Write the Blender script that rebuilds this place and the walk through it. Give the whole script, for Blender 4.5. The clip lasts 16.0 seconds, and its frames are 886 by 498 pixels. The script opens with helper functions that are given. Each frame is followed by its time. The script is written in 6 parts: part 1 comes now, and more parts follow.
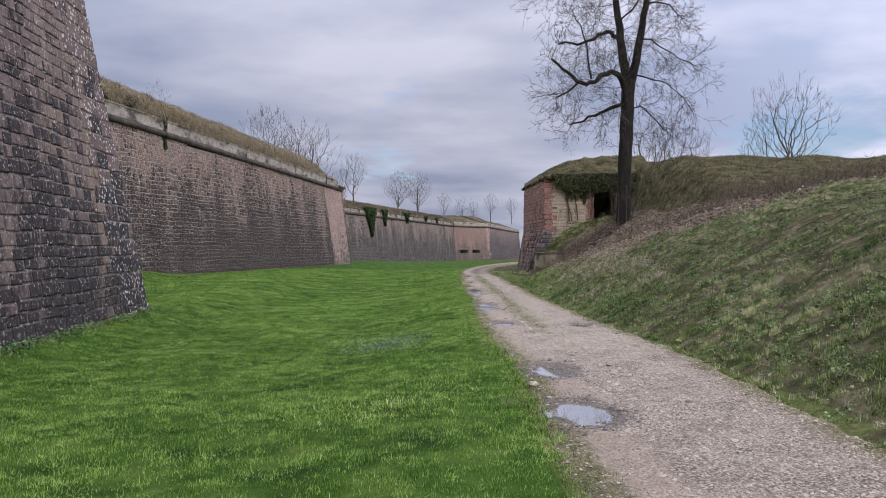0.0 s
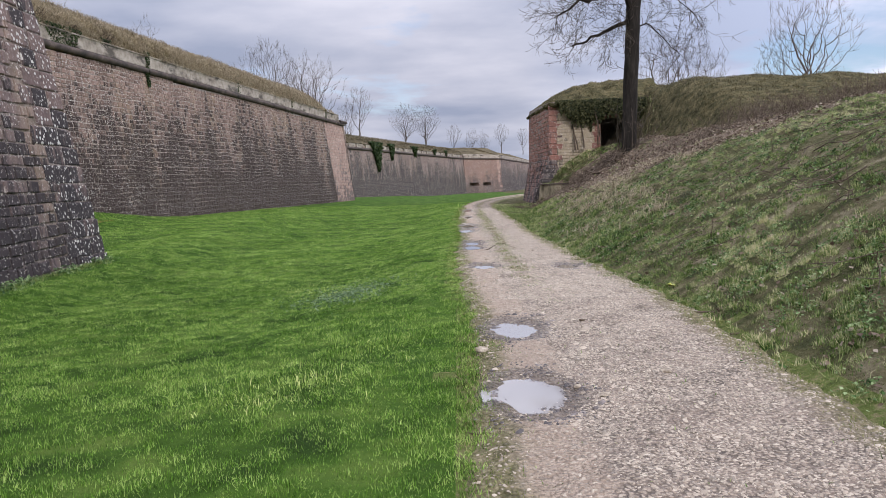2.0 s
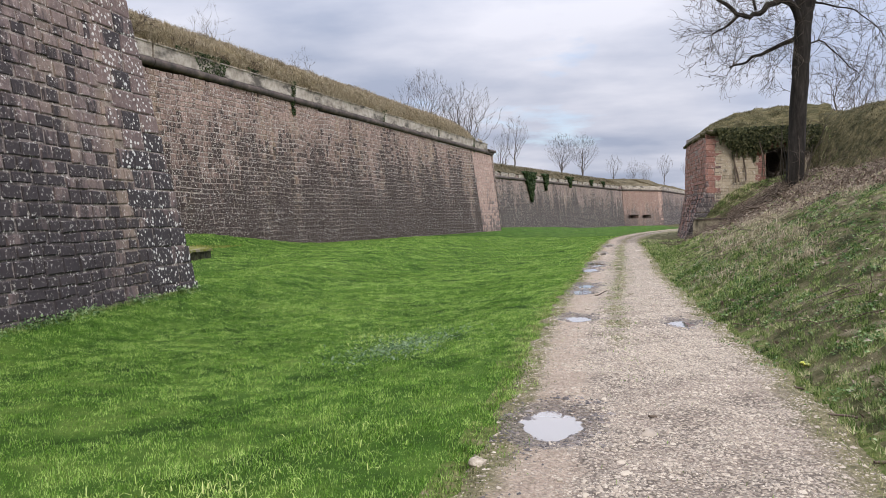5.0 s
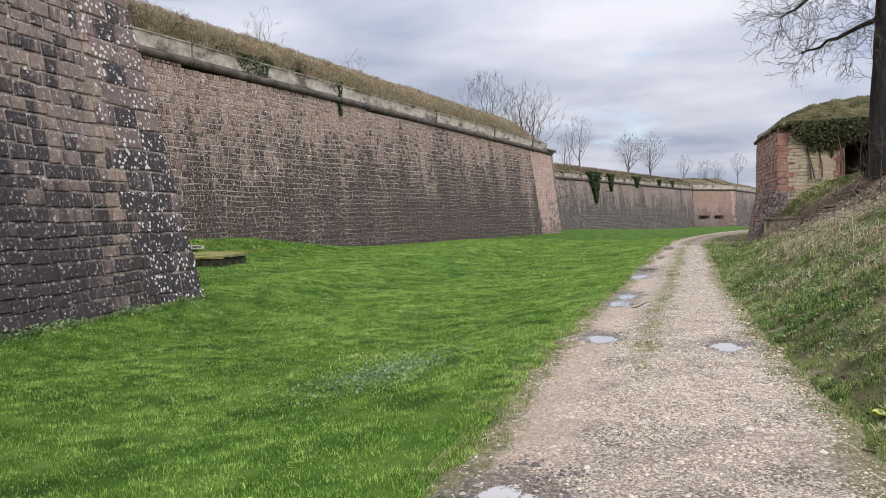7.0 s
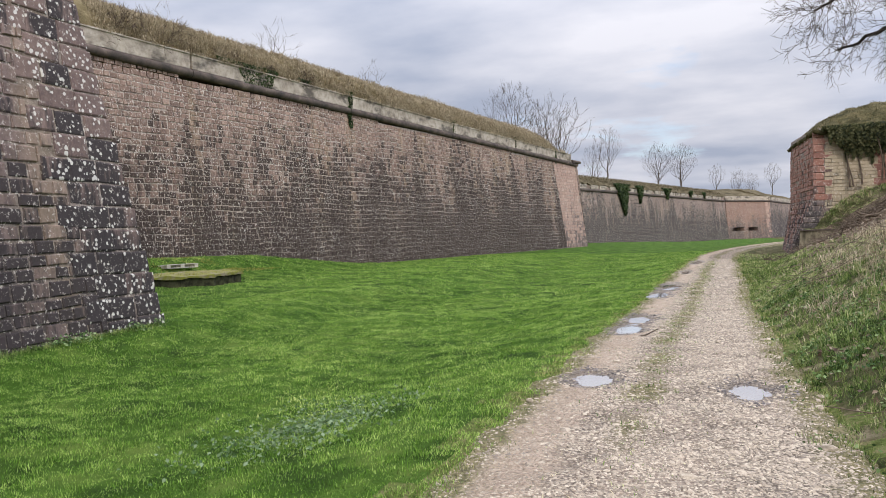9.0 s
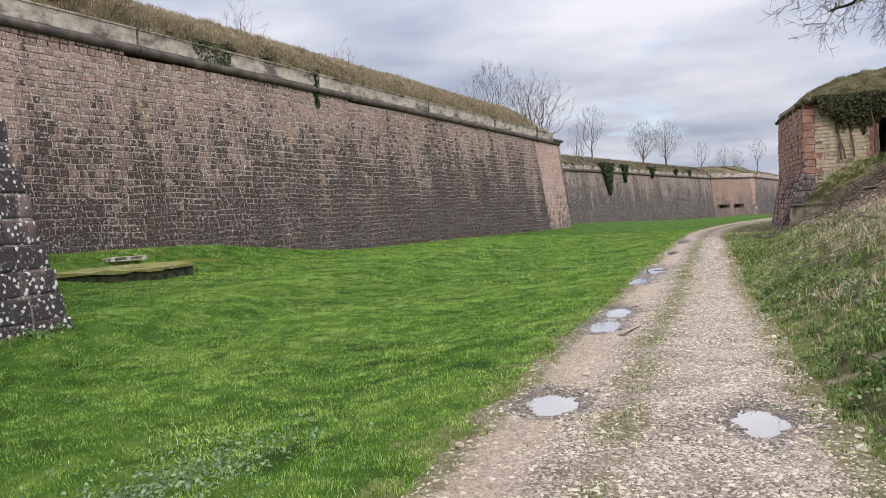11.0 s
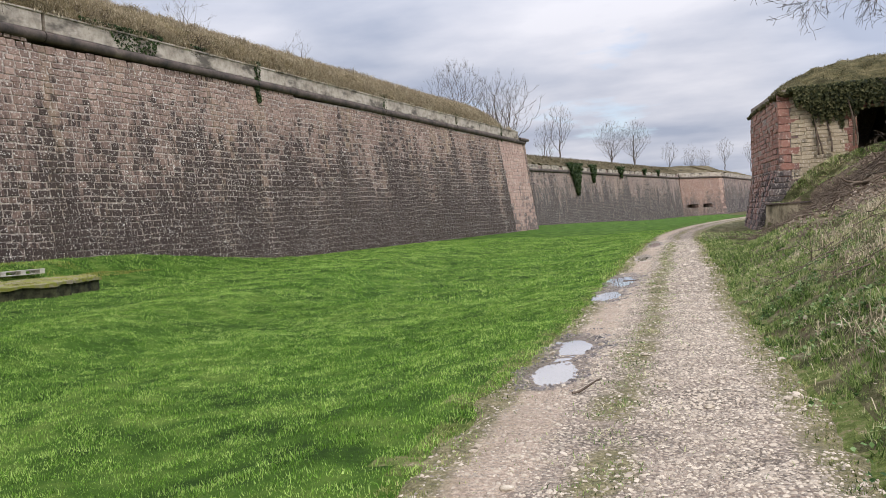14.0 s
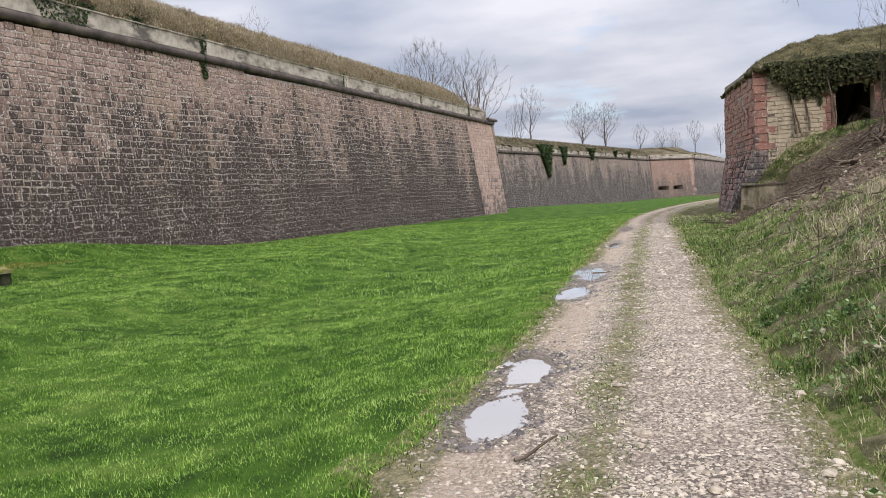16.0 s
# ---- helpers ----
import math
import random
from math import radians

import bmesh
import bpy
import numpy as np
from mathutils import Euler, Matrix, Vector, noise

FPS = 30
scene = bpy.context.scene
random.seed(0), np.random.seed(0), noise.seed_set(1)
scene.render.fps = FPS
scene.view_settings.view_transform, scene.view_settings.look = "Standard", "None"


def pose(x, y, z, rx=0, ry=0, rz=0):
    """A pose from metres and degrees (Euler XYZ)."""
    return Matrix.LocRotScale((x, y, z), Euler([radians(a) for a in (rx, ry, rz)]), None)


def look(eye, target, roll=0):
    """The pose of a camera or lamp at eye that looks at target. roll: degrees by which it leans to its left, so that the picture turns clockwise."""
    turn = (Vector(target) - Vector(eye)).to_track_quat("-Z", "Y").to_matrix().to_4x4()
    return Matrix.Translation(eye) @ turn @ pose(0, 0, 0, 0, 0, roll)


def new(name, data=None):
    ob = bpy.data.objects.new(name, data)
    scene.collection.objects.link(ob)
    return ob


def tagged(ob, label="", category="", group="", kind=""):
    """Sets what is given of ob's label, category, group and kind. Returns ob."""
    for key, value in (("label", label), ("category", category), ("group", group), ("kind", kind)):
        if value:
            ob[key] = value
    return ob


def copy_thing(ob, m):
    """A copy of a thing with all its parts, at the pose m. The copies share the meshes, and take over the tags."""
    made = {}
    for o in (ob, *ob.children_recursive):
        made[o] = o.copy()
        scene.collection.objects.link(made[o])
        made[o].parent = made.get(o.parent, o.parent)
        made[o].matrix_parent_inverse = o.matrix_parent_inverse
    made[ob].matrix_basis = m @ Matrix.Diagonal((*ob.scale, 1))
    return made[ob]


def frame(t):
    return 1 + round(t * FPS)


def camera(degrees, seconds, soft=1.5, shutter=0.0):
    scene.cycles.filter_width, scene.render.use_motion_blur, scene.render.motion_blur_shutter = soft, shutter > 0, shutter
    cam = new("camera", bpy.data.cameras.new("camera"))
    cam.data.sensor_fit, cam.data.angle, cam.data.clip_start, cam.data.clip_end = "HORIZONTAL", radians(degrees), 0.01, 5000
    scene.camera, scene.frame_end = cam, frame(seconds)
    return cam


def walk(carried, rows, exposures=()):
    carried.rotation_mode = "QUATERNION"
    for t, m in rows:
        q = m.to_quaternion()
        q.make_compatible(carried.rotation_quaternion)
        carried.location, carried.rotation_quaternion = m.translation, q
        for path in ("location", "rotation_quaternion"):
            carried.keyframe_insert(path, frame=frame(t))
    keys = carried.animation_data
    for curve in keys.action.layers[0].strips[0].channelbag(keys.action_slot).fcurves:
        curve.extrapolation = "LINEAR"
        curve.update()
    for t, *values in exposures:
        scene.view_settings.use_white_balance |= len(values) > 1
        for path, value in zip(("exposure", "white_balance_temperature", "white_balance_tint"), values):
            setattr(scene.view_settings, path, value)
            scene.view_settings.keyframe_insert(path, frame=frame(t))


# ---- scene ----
cam = camera(60.1, 16.0, soft=0.8)
METRES, EYE, TILT, LEAN, TURN = 16.0, 1.6, 0.0, 0.0, 0.0
ROWS = [
    (0.0, 0.0, 0.0, 0.0, 0.0, 0.0, -0.0),
    (0.5, 0.0097, 0.0294, -0.0018, -0.37, -1.12, 0.34),
    (1.0, 0.02, 0.0574, -0.0004, -0.49, -2.53, 0.89),
    (1.5, 0.0346, 0.0849, 0.0001, -0.03, -3.88, 1.48),
    (2.0, 0.0532, 0.1061, 0.002, 1.03, -4.97, 1.65),
    (2.5, 0.0653, 0.1263, 0.003, 2.39, -5.55, 1.33),
    (3.0, 0.0818, 0.1467, 0.0034, 4.36, -5.48, 0.76),
    (3.5, 0.0972, 0.1662, 0.0059, 6.48, -4.88, 0.19),
    (4.0, 0.1062, 0.1908, 0.0059, 8.73, -3.98, 0.0),
    (4.5, 0.1158, 0.2173, 0.005, 10.91, -3.11, 0.15),
    (5.0, 0.1227, 0.2476, 0.0045, 12.96, -2.54, 0.41),
    (7.5, 0.1614, 0.4019, 0.0019, 18.84, -2.22, 0.96),
    (8.0, 0.166, 0.4353, -0.0003, 19.63, -1.94, 1.12),
    (8.5, 0.1688, 0.469, 0.0006, 20.16, -1.52, 1.23),
    (9.0, 0.1686, 0.5029, 0.001, 20.3, -1.17, 1.39),
    (11.5, 0.1619, 0.668, -0.0018, 19.18, -2.58, 2.8),
    (12.0, 0.1627, 0.6992, -0.0013, 19.06, -2.59, 2.72),
    (12.5, 0.1589, 0.7299, -0.0004, 18.75, -2.47, 2.8),
    (13.0, 0.1575, 0.7629, -0.0014, 18.26, -2.32, 2.95),
    (13.5, 0.153, 0.7959, -0.0019, 17.73, -2.27, 3.15),
    (14.0, 0.1512, 0.8291, -0.0027, 17.17, -2.34, 3.27),
    (14.5, 0.1508, 0.8618, -0.0022, 16.65, -2.62, 3.26),
    (15.0, 0.1481, 0.8938, -0.0017, 16.01, -3.05, 3.3),
    (15.5, 0.1486, 0.926, -0.0018, 15.43, -3.53, 3.37),
    (16.0, 0.1447, 0.96, -0.0027, 15.1, -3.74, 3.53),
]
EXPOSURES = [(0.0, -0.36, 6150, 20), (1.0, -0.28, 6200, 19), (2.5, -0.02, 6350, 18), (5.0, 0.07, 6450, 15), (9.0, 0.08, 6600, 14), (16.0, 0.09, 6600, 14)]
walk(cam, [(t, pose(0, 0, EYE, TILT, LEAN, TURN) @ pose(METRES * x, METRES * y, METRES * z, 90 + pitch, roll, yaw)) for t, x, y, z, yaw, pitch, roll in ROWS], EXPOSURES)

# ---- sky, sun and exposure ----
SUN_EL, SUN_AZ = 38.0, 150.0
world = bpy.data.worlds.new("overcast_sky")
scene.world = world
world.use_nodes = True
wn, wl = world.node_tree.nodes, world.node_tree.links
wn.clear()


def wnode(kind, **inputs):
    n = wn.new(kind)
    for key, value in inputs.items():
        n.inputs[int(key[1:])].default_value = value
    return n


w_out = wn.new("ShaderNodeOutputWorld")
w_sky = wn.new("ShaderNodeTexSky")
w_sky.sky_type, w_sky.sun_disc = "NISHITA", False
w_sky.sun_elevation, w_sky.sun_rotation = radians(SUN_EL), radians(SUN_AZ)
w_sky.air_density, w_sky.dust_density, w_sky.ozone_density = 1.0, 1.0, 1.5
w_bg_sky = wnode("ShaderNodeBackground", _1=0.15)
wl.new(w_sky.outputs[0], w_bg_sky.inputs[0])
# a layer of cloud drawn on a flat sheet high over the place
w_co = wn.new("ShaderNodeTexCoord")
w_sep = wn.new("ShaderNodeSeparateXYZ")
wl.new(w_co.outputs["Generated"], w_sep.inputs[0])
w_up = wn.new("ShaderNodeMath")
w_up.operation = "MAXIMUM"
wl.new(w_sep.outputs[2], w_up.inputs[0])
w_up.inputs[1].default_value = 0.0
w_add = wn.new("ShaderNodeMath")
w_add.operation = "ADD"
wl.new(w_up.outputs[0], w_add.inputs[0])
w_add.inputs[1].default_value = 0.16
w_comb = wn.new("ShaderNodeCombineXYZ")
for k in (0, 1):
    d = wn.new("ShaderNodeMath")
    d.operation = "DIVIDE"
    wl.new(w_sep.outputs[k], d.inputs[0])
    wl.new(w_add.outputs[0], d.inputs[1])
    wl.new(d.outputs[0], w_comb.inputs[k])


def cloud_noise(scale, detail, rough, offset, stretch=(1, 1, 1)):
    m = wn.new("ShaderNodeMapping")
    m.inputs["Location"].default_value = offset
    m.inputs["Scale"].default_value = stretch
    wl.new(w_comb.outputs[0], m.inputs[0])
    n = wn.new("ShaderNodeTexNoise")
    n.inputs["Scale"].default_value, n.inputs["Detail"].default_value, n.inputs["Roughness"].default_value = scale, detail, rough
    wl.new(m.outputs[0], n.inputs[0])
    return n


w_shape = cloud_noise(0.95, 6, 0.5, (1.7, 0.4, 0), (0.95, 1.2, 1))
w_cover = cloud_noise(0.95, 6, 0.55, (3.2, 2.2, 3), (1, 1.0, 1))
w_ramp = wn.new("ShaderNodeValToRGB")
w_ramp.color_ramp.elements[0].position, w_ramp.color_ramp.elements[0].color = 0.38, (0.42, 0.485, 0.61, 1)
w_ramp.color_ramp.elements[1].position, w_ramp.color_ramp.elements[1].color = 0.64, (0.80, 0.83, 0.90, 1)
wl.new(w_shape.outputs[0], w_ramp.inputs[0])
w_bg_cloud = wnode("ShaderNodeBackground", _1=1.0)
wl.new(w_ramp.outputs[0], w_bg_cloud.inputs[0])
# an overcast sky is about three times as bright overhead as at the horizon
w_sq = wn.new("ShaderNodeMath")
w_sq.operation = "MULTIPLY"
wl.new(w_up.outputs[0], w_sq.inputs[0])
wl.new(w_up.outputs[0], w_sq.inputs[1])
w_zen = wn.new("ShaderNodeMath")
w_zen.operation = "MULTIPLY_ADD"
wl.new(w_sq.outputs[0], w_zen.inputs[0])
w_zen.inputs[1].default_value, w_zen.inputs[2].default_value = 3.0, 0.85
w_lit = wn.new("ShaderNodeMapRange")
wl.new(w_sep.outputs[0], w_lit.inputs[0])
for k, value in enumerate((0.08, 0.42, 1.0, 1.5)):
    w_lit.inputs[k + 1].default_value = value
w_side = wn.new("ShaderNodeMath")
w_side.operation = "MULTIPLY"
wl.new(w_zen.outputs[0], w_side.inputs[0])
wl.new(w_lit.outputs[0], w_side.inputs[1])
wl.new(w_side.outputs[0], w_bg_cloud.inputs[1])
w_mask = wn.new("ShaderNodeValToRGB")
w_mask.color_ramp.elements[0].position, w_mask.color_ramp.elements[1].position = 0.30, 0.42
# the cloud thins out towards the east
w_east = wn.new("ShaderNodeMath")
w_east.operation = "MULTIPLY_ADD"
wl.new(w_sep.outputs[0], w_east.inputs[0])
w_east.inputs[1].default_value = -0.15
wl.new(w_cover.outputs[0], w_east.inputs[2])
wl.new(w_east.outputs[0], w_mask.inputs[0])
w_mix = wn.new("ShaderNodeMixShader")
wl.new(w_mask.outputs[0], w_mix.inputs[0])
wl.new(w_bg_sky.outputs[0], w_mix.inputs[1])
wl.new(w_bg_cloud.outputs[0], w_mix.inputs[2])
wl.new(w_mix.outputs[0], w_out.inputs[0])

sun_data = bpy.data.lights.new("sun", "SUN")
sun_data.energy, sun_data.angle, sun_data.color = 1.5, radians(30), (1.0, 0.93, 0.82)
sun = new("sun", sun_data)
sun.matrix_world = look((0, 0, 50), (-50 * math.sin(radians(SUN_AZ)) / math.tan(radians(SUN_EL)), -50 * math.cos(radians(SUN_AZ)) / math.tan(radians(SUN_EL)), 0))


# ---- materials ----
def material(name, rough=0.9, spec=0.3):
    m = bpy.data.materials.new(name)
    m.use_nodes = True
    b = m.node_tree.nodes["Principled BSDF"]
    b.inputs["Roughness"].default_value = rough
    b.inputs["Specular IOR Level"].default_value = spec
    return m


class Net:
    """Short hand for wiring one material."""

    def __init__(self, mat):
        self.n, self.l, self.mat = mat.node_tree.nodes, mat.node_tree.links, mat
        self.bsdf = self.n["Principled BSDF"]
        self.co = self.n.new("ShaderNodeNewGeometry").outputs["Position"]

    def plug(self, a, b):
        if isinstance(a, (int, float)):
            b.default_value = a
        elif isinstance(a, tuple):
            b.default_value = (*a, 1.0) if len(a) == 3 and b.type == "RGBA" else a
        else:
            self.l.new(a, b)

    def scaled(self, sx, sy, sz, vec=None):
        m = self.n.new("ShaderNodeMapping")
        m.inputs["Scale"].default_value = (sx, sy, sz)
        self.plug(vec or self.co, m.inputs[0])
        return m.outputs[0]

    def noise(self, scale, detail=4, rough=0.55, vec=None, distort=0.0):
        n = self.n.new("ShaderNodeTexNoise")
        n.inputs["Scale"].default_value, n.inputs["Detail"].default_value = scale, detail
        n.inputs["Roughness"].default_value, n.inputs["Distortion"].default_value = rough, distort
        self.plug(vec or self.co, n.inputs[0])
        return n.outputs[0]

    def voronoi(self, scale, vec=None, feature="F1", out=0):
        n = self.n.new("ShaderNodeTexVoronoi")
        n.feature = feature
        n.inputs["Scale"].default_value = scale
        self.plug(vec or self.co, n.inputs[0])
        return n.outputs[out]

    def ramp(self, fac, *stops):
        r = self.n.new("ShaderNodeValToRGB").color_ramp
        node = self.n[-1]
        while len(r.elements) < len(stops):
            r.elements.new(0.5)
        for e, (p, c) in zip(r.elements, stops):
            e.position = p
            e.color = (c, c, c, 1) if isinstance(c, (int, float)) else (*c, 1)
        self.plug(fac, node.inputs[0])
        return node.outputs[0]

    def mix(self, fac, a, b, blend="MIX"):
        m = self.n.new("ShaderNodeMix")
        m.data_type, m.blend_type = "RGBA", blend
        self.plug(fac, m.inputs[0])
        self.plug(a, m.inputs[6])
        self.plug(b, m.inputs[7])
        return m.outputs[2]

    def math(self, op, a, b=0.0):
        m = self.n.new("ShaderNodeMath")
        m.operation = op
        self.plug(a, m.inputs[0])
        self.plug(b, m.inputs[1])
        return m.outputs[0]

    def axis(self, k):
        s = self.n.new("ShaderNodeSeparateXYZ")
        self.plug(self.co, s.inputs[0])
        return s.outputs[k]

    def warped(self, amount, scale):
        """Coordinates pushed about, for ragged spots."""
        n = self.n.new("ShaderNodeTexNoise")
        n.inputs["Scale"].default_value, n.inputs["Detail"].default_value = scale, 3
        self.plug(self.co, n.inputs[0])
        m = self.n.new("ShaderNodeVectorMath")
        m.operation = "MULTIPLY_ADD"
        self.l.new(n.outputs[1], m.inputs[0])
        m.inputs[1].default_value = (amount, amount, amount)
        self.plug(self.co, m.inputs[2])
        return m.outputs[0]

    def island(self):
        return self.n.new("ShaderNodeNewGeometry").outputs["Random Per Island"]

    def chance(self):
        return self.n.new("ShaderNodeObjectInfo").outputs["Random"]

    def colour(self, c):
        self.plug(c, self.bsdf.inputs["Base Color"])
        return self

    def rough(self, c):
        self.plug(c, self.bsdf.inputs["Roughness"])
        return self

    def bump(self, height, strength=0.5, distance=0.02):
        b = self.n.new("ShaderNodeBump")
        b.inputs["Strength"].default_value, b.inputs["Distance"].default_value = strength, distance
        self.plug(height, b.inputs["Height"])
        self.l.new(b.outputs[0], self.bsdf.inputs["Normal"])
        return self


def masonry(name, pale, mid, dark, black, crust, lichen, random_from="island", wall_top=8.3, courses=False, block=0.62, grain=0.36, speck=0.9, tint=0.0):
    """Weathered sandstone: a tone for each block, black crust in streaks, white lichen spots."""
    m = material(name, 0.92, 0.2)
    g = Net(m)
    if courses:
        t = g.n.new("ShaderNodeTexBrick")
        t.inputs["Scale"].default_value = 1.0
        for key, value in (("Mortar Size", 0.022), ("Brick Width", 0.42), ("Row Height", 0.24), ("Bias", 0.0), ("Mortar Smooth", 0.4)):
            t.inputs[key].default_value = value
        t.inputs["Color1"].default_value, t.inputs["Color2"].default_value, t.inputs["Mortar"].default_value = (0.1, 0.1, 0.1, 1), (0.9, 0.9, 0.9, 1), (0.5, 0.5, 0.5, 1)
        u = g.n.new("ShaderNodeUVMap")
        u.uv_map = "run"
        g.l.new(u.outputs[0], t.inputs[0])
        tone, joint = t.outputs[0], t.outputs[1]
    else:
        tone = g.island() if random_from == "island" else g.chance() if random_from == "object" else g.ramp(g.noise(6, 6, 0.75), (0.36, 0.0), (0.62, 1.0))
        joint = None
    base = g.ramp(tone, (0.0, dark), (0.45, mid), (1.0, pale))
    base = g.mix(0.42, base, g.ramp(g.noise(9, 6, 0.75), (0.36, dark), (0.50, mid), (0.64, pale)))
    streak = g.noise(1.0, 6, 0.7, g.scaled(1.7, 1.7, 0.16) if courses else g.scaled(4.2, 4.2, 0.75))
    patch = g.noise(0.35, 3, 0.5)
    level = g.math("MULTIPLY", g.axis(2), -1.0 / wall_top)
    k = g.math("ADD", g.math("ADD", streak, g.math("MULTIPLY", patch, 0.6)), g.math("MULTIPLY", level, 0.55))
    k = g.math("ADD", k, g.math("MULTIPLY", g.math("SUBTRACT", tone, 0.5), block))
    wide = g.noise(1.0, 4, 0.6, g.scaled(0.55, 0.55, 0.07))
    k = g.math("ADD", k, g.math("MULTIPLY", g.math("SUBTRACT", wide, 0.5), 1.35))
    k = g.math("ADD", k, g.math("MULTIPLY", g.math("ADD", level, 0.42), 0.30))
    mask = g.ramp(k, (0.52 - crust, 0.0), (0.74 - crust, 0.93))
    wash = g.ramp(g.noise(1.0, 4, 0.6, g.scaled(0.8, 0.8, 0.10)), (0.52, 0.0), (0.66, 0.55))
    base = g.mix(g.math("MULTIPLY", wash, tint), base, (0.33, 0.245, 0.145))
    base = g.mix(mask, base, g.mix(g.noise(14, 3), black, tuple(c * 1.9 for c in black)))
    if joint is not None:
        base = g.mix(g.math("MULTIPLY", joint, 0.40), base, (0.36, 0.31, 0.26))
        drip = g.ramp(g.noise(1.0, 5, 0.65, g.scaled(2.3, 2.3, 0.12)), (0.57, 0.0), (0.68, 0.45))
        base = g.mix(drip, base, pale)
    spots = g.ramp(g.math("ADD", g.voronoi(8.5, g.warped(0.06, 14)), g.math("MULTIPLY", g.noise(1.3, 4), 0.6)), (grain + lichen, 1.0), (grain + 0.05 + lichen, 0.0))
    base = g.mix(g.math("MULTIPLY", spots, 0.8), base, (0.72, 0.69, 0.62))
    salt = g.ramp(g.noise(13, 4, 0.7), (0.58, 0.0), (0.64, 0.9))
    base = g.mix(g.math("MULTIPLY", salt, speck), base, (0.68, 0.62, 0.54))
    g.colour(base)
    h = g.noise(26, 5, 0.7)
    if joint is not None:
        h = g.math("SUBTRACT", h, g.math("MULTIPLY", joint, 1.5))
    g.bump(h, 0.6, 0.02)
    return m


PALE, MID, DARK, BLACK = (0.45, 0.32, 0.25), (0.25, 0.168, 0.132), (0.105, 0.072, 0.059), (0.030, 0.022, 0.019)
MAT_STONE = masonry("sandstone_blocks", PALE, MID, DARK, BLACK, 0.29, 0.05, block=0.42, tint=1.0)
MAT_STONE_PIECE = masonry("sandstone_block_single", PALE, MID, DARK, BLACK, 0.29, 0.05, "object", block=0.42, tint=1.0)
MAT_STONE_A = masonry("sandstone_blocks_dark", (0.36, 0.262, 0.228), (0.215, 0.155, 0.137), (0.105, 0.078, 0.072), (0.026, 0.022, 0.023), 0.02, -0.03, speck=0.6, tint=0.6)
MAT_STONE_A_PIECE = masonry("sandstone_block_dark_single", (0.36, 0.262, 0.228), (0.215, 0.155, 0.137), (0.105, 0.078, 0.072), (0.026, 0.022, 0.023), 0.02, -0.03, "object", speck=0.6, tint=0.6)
MAT_QUOIN_A = masonry("quoin_lichen", (0.30, 0.21, 0.18), (0.20, 0.14, 0.12), (0.13, 0.092, 0.084), (0.026, 0.023, 0.024), 0.24, 0.20, "object", speck=0.5)
MAT_QUOIN = masonry("quoin_pink", (0.52, 0.37, 0.29), (0.41, 0.275, 0.22), (0.31, 0.205, 0.17), (0.09, 0.07, 0.065), -0.14, -0.06, "object")
MAT_FAR_WALL = masonry("sandstone_courses", (0.40, 0.30, 0.245), (0.25, 0.178, 0.148), (0.15, 0.106, 0.092), (0.030, 0.025, 0.024), 0.22, 0.05, courses=True, tint=0.5)
MAT_FAR_PINK = masonry("sandstone_courses_pink", (0.40, 0.26, 0.20), (0.27, 0.165, 0.128), (0.15, 0.095, 0.08), (0.07, 0.052, 0.047), -0.07, -0.02, courses=True, tint=0.4)
MAT_RED = masonry("red_sandstone", (0.40, 0.215, 0.165), (0.30, 0.15, 0.115), (0.21, 0.105, 0.085), (0.08, 0.06, 0.055), -0.2, -0.05, "object")
MAT_RED_GREY = masonry("weathered_red_base", (0.38, 0.225, 0.18), (0.275, 0.155, 0.125), (0.17, 0.098, 0.083), (0.05, 0.042, 0.04), -0.14, 0.0, "object")
MAT_GREY_STONE = masonry("grey_base_stone", (0.27, 0.22, 0.19), (0.19, 0.15, 0.135), (0.12, 0.095, 0.09), (0.04, 0.035, 0.035), 0.02, -0.05, "object")
MAT_YELLOW = masonry("yellow_sandstone", (0.50, 0.42, 0.30), (0.41, 0.34, 0.24), (0.31, 0.25, 0.175), (0.13, 0.11, 0.08), -0.3, -0.2, "object")

MAT_RETAIN = material("stained_render", 0.95, 0.1)
g = Net(MAT_RETAIN)
c = g.ramp(g.noise(1.6, 6, 0.7, g.scaled(1.6, 1.6, 0.5)), (0.36, (0.075, 0.066, 0.045)), (0.52, (0.20, 0.175, 0.12)), (0.68, (0.36, 0.31, 0.22)))
g.colour(c).bump(g.noise(18, 5), 0.5, 0.03)

MAT_MORTAR = masonry("mortar", (0.62, 0.54, 0.45), (0.29, 0.235, 0.195), (0.09, 0.072, 0.063), (0.060, 0.050, 0.044), -0.06, 0.06, "noise", tint=0.6)
MAT_MORTAR_DARK = masonry("dark_mortar", (0.44, 0.37, 0.31), (0.20, 0.16, 0.138), (0.07, 0.056, 0.05), (0.040, 0.033, 0.031), -0.22, 0.0, "noise", tint=0.5)

MAT_COPING = material("pale_coping", 0.9, 0.2)
g = Net(MAT_COPING)
c = g.ramp(g.noise(2.2, 6, 0.65), (0.3, (0.22, 0.185, 0.145)), (0.52, (0.45, 0.39, 0.315)), (0.75, (0.60, 0.535, 0.445)))
c = g.mix(g.ramp(g.noise(1.0, 4, 0.6, g.scaled(0.7, 0.7, 1.6)), (0.50, 0.0), (0.63, 0.85)), c, (0.085, 0.074, 0.062))
g.colour(c).bump(g.noise(18, 5), 0.4, 0.02)

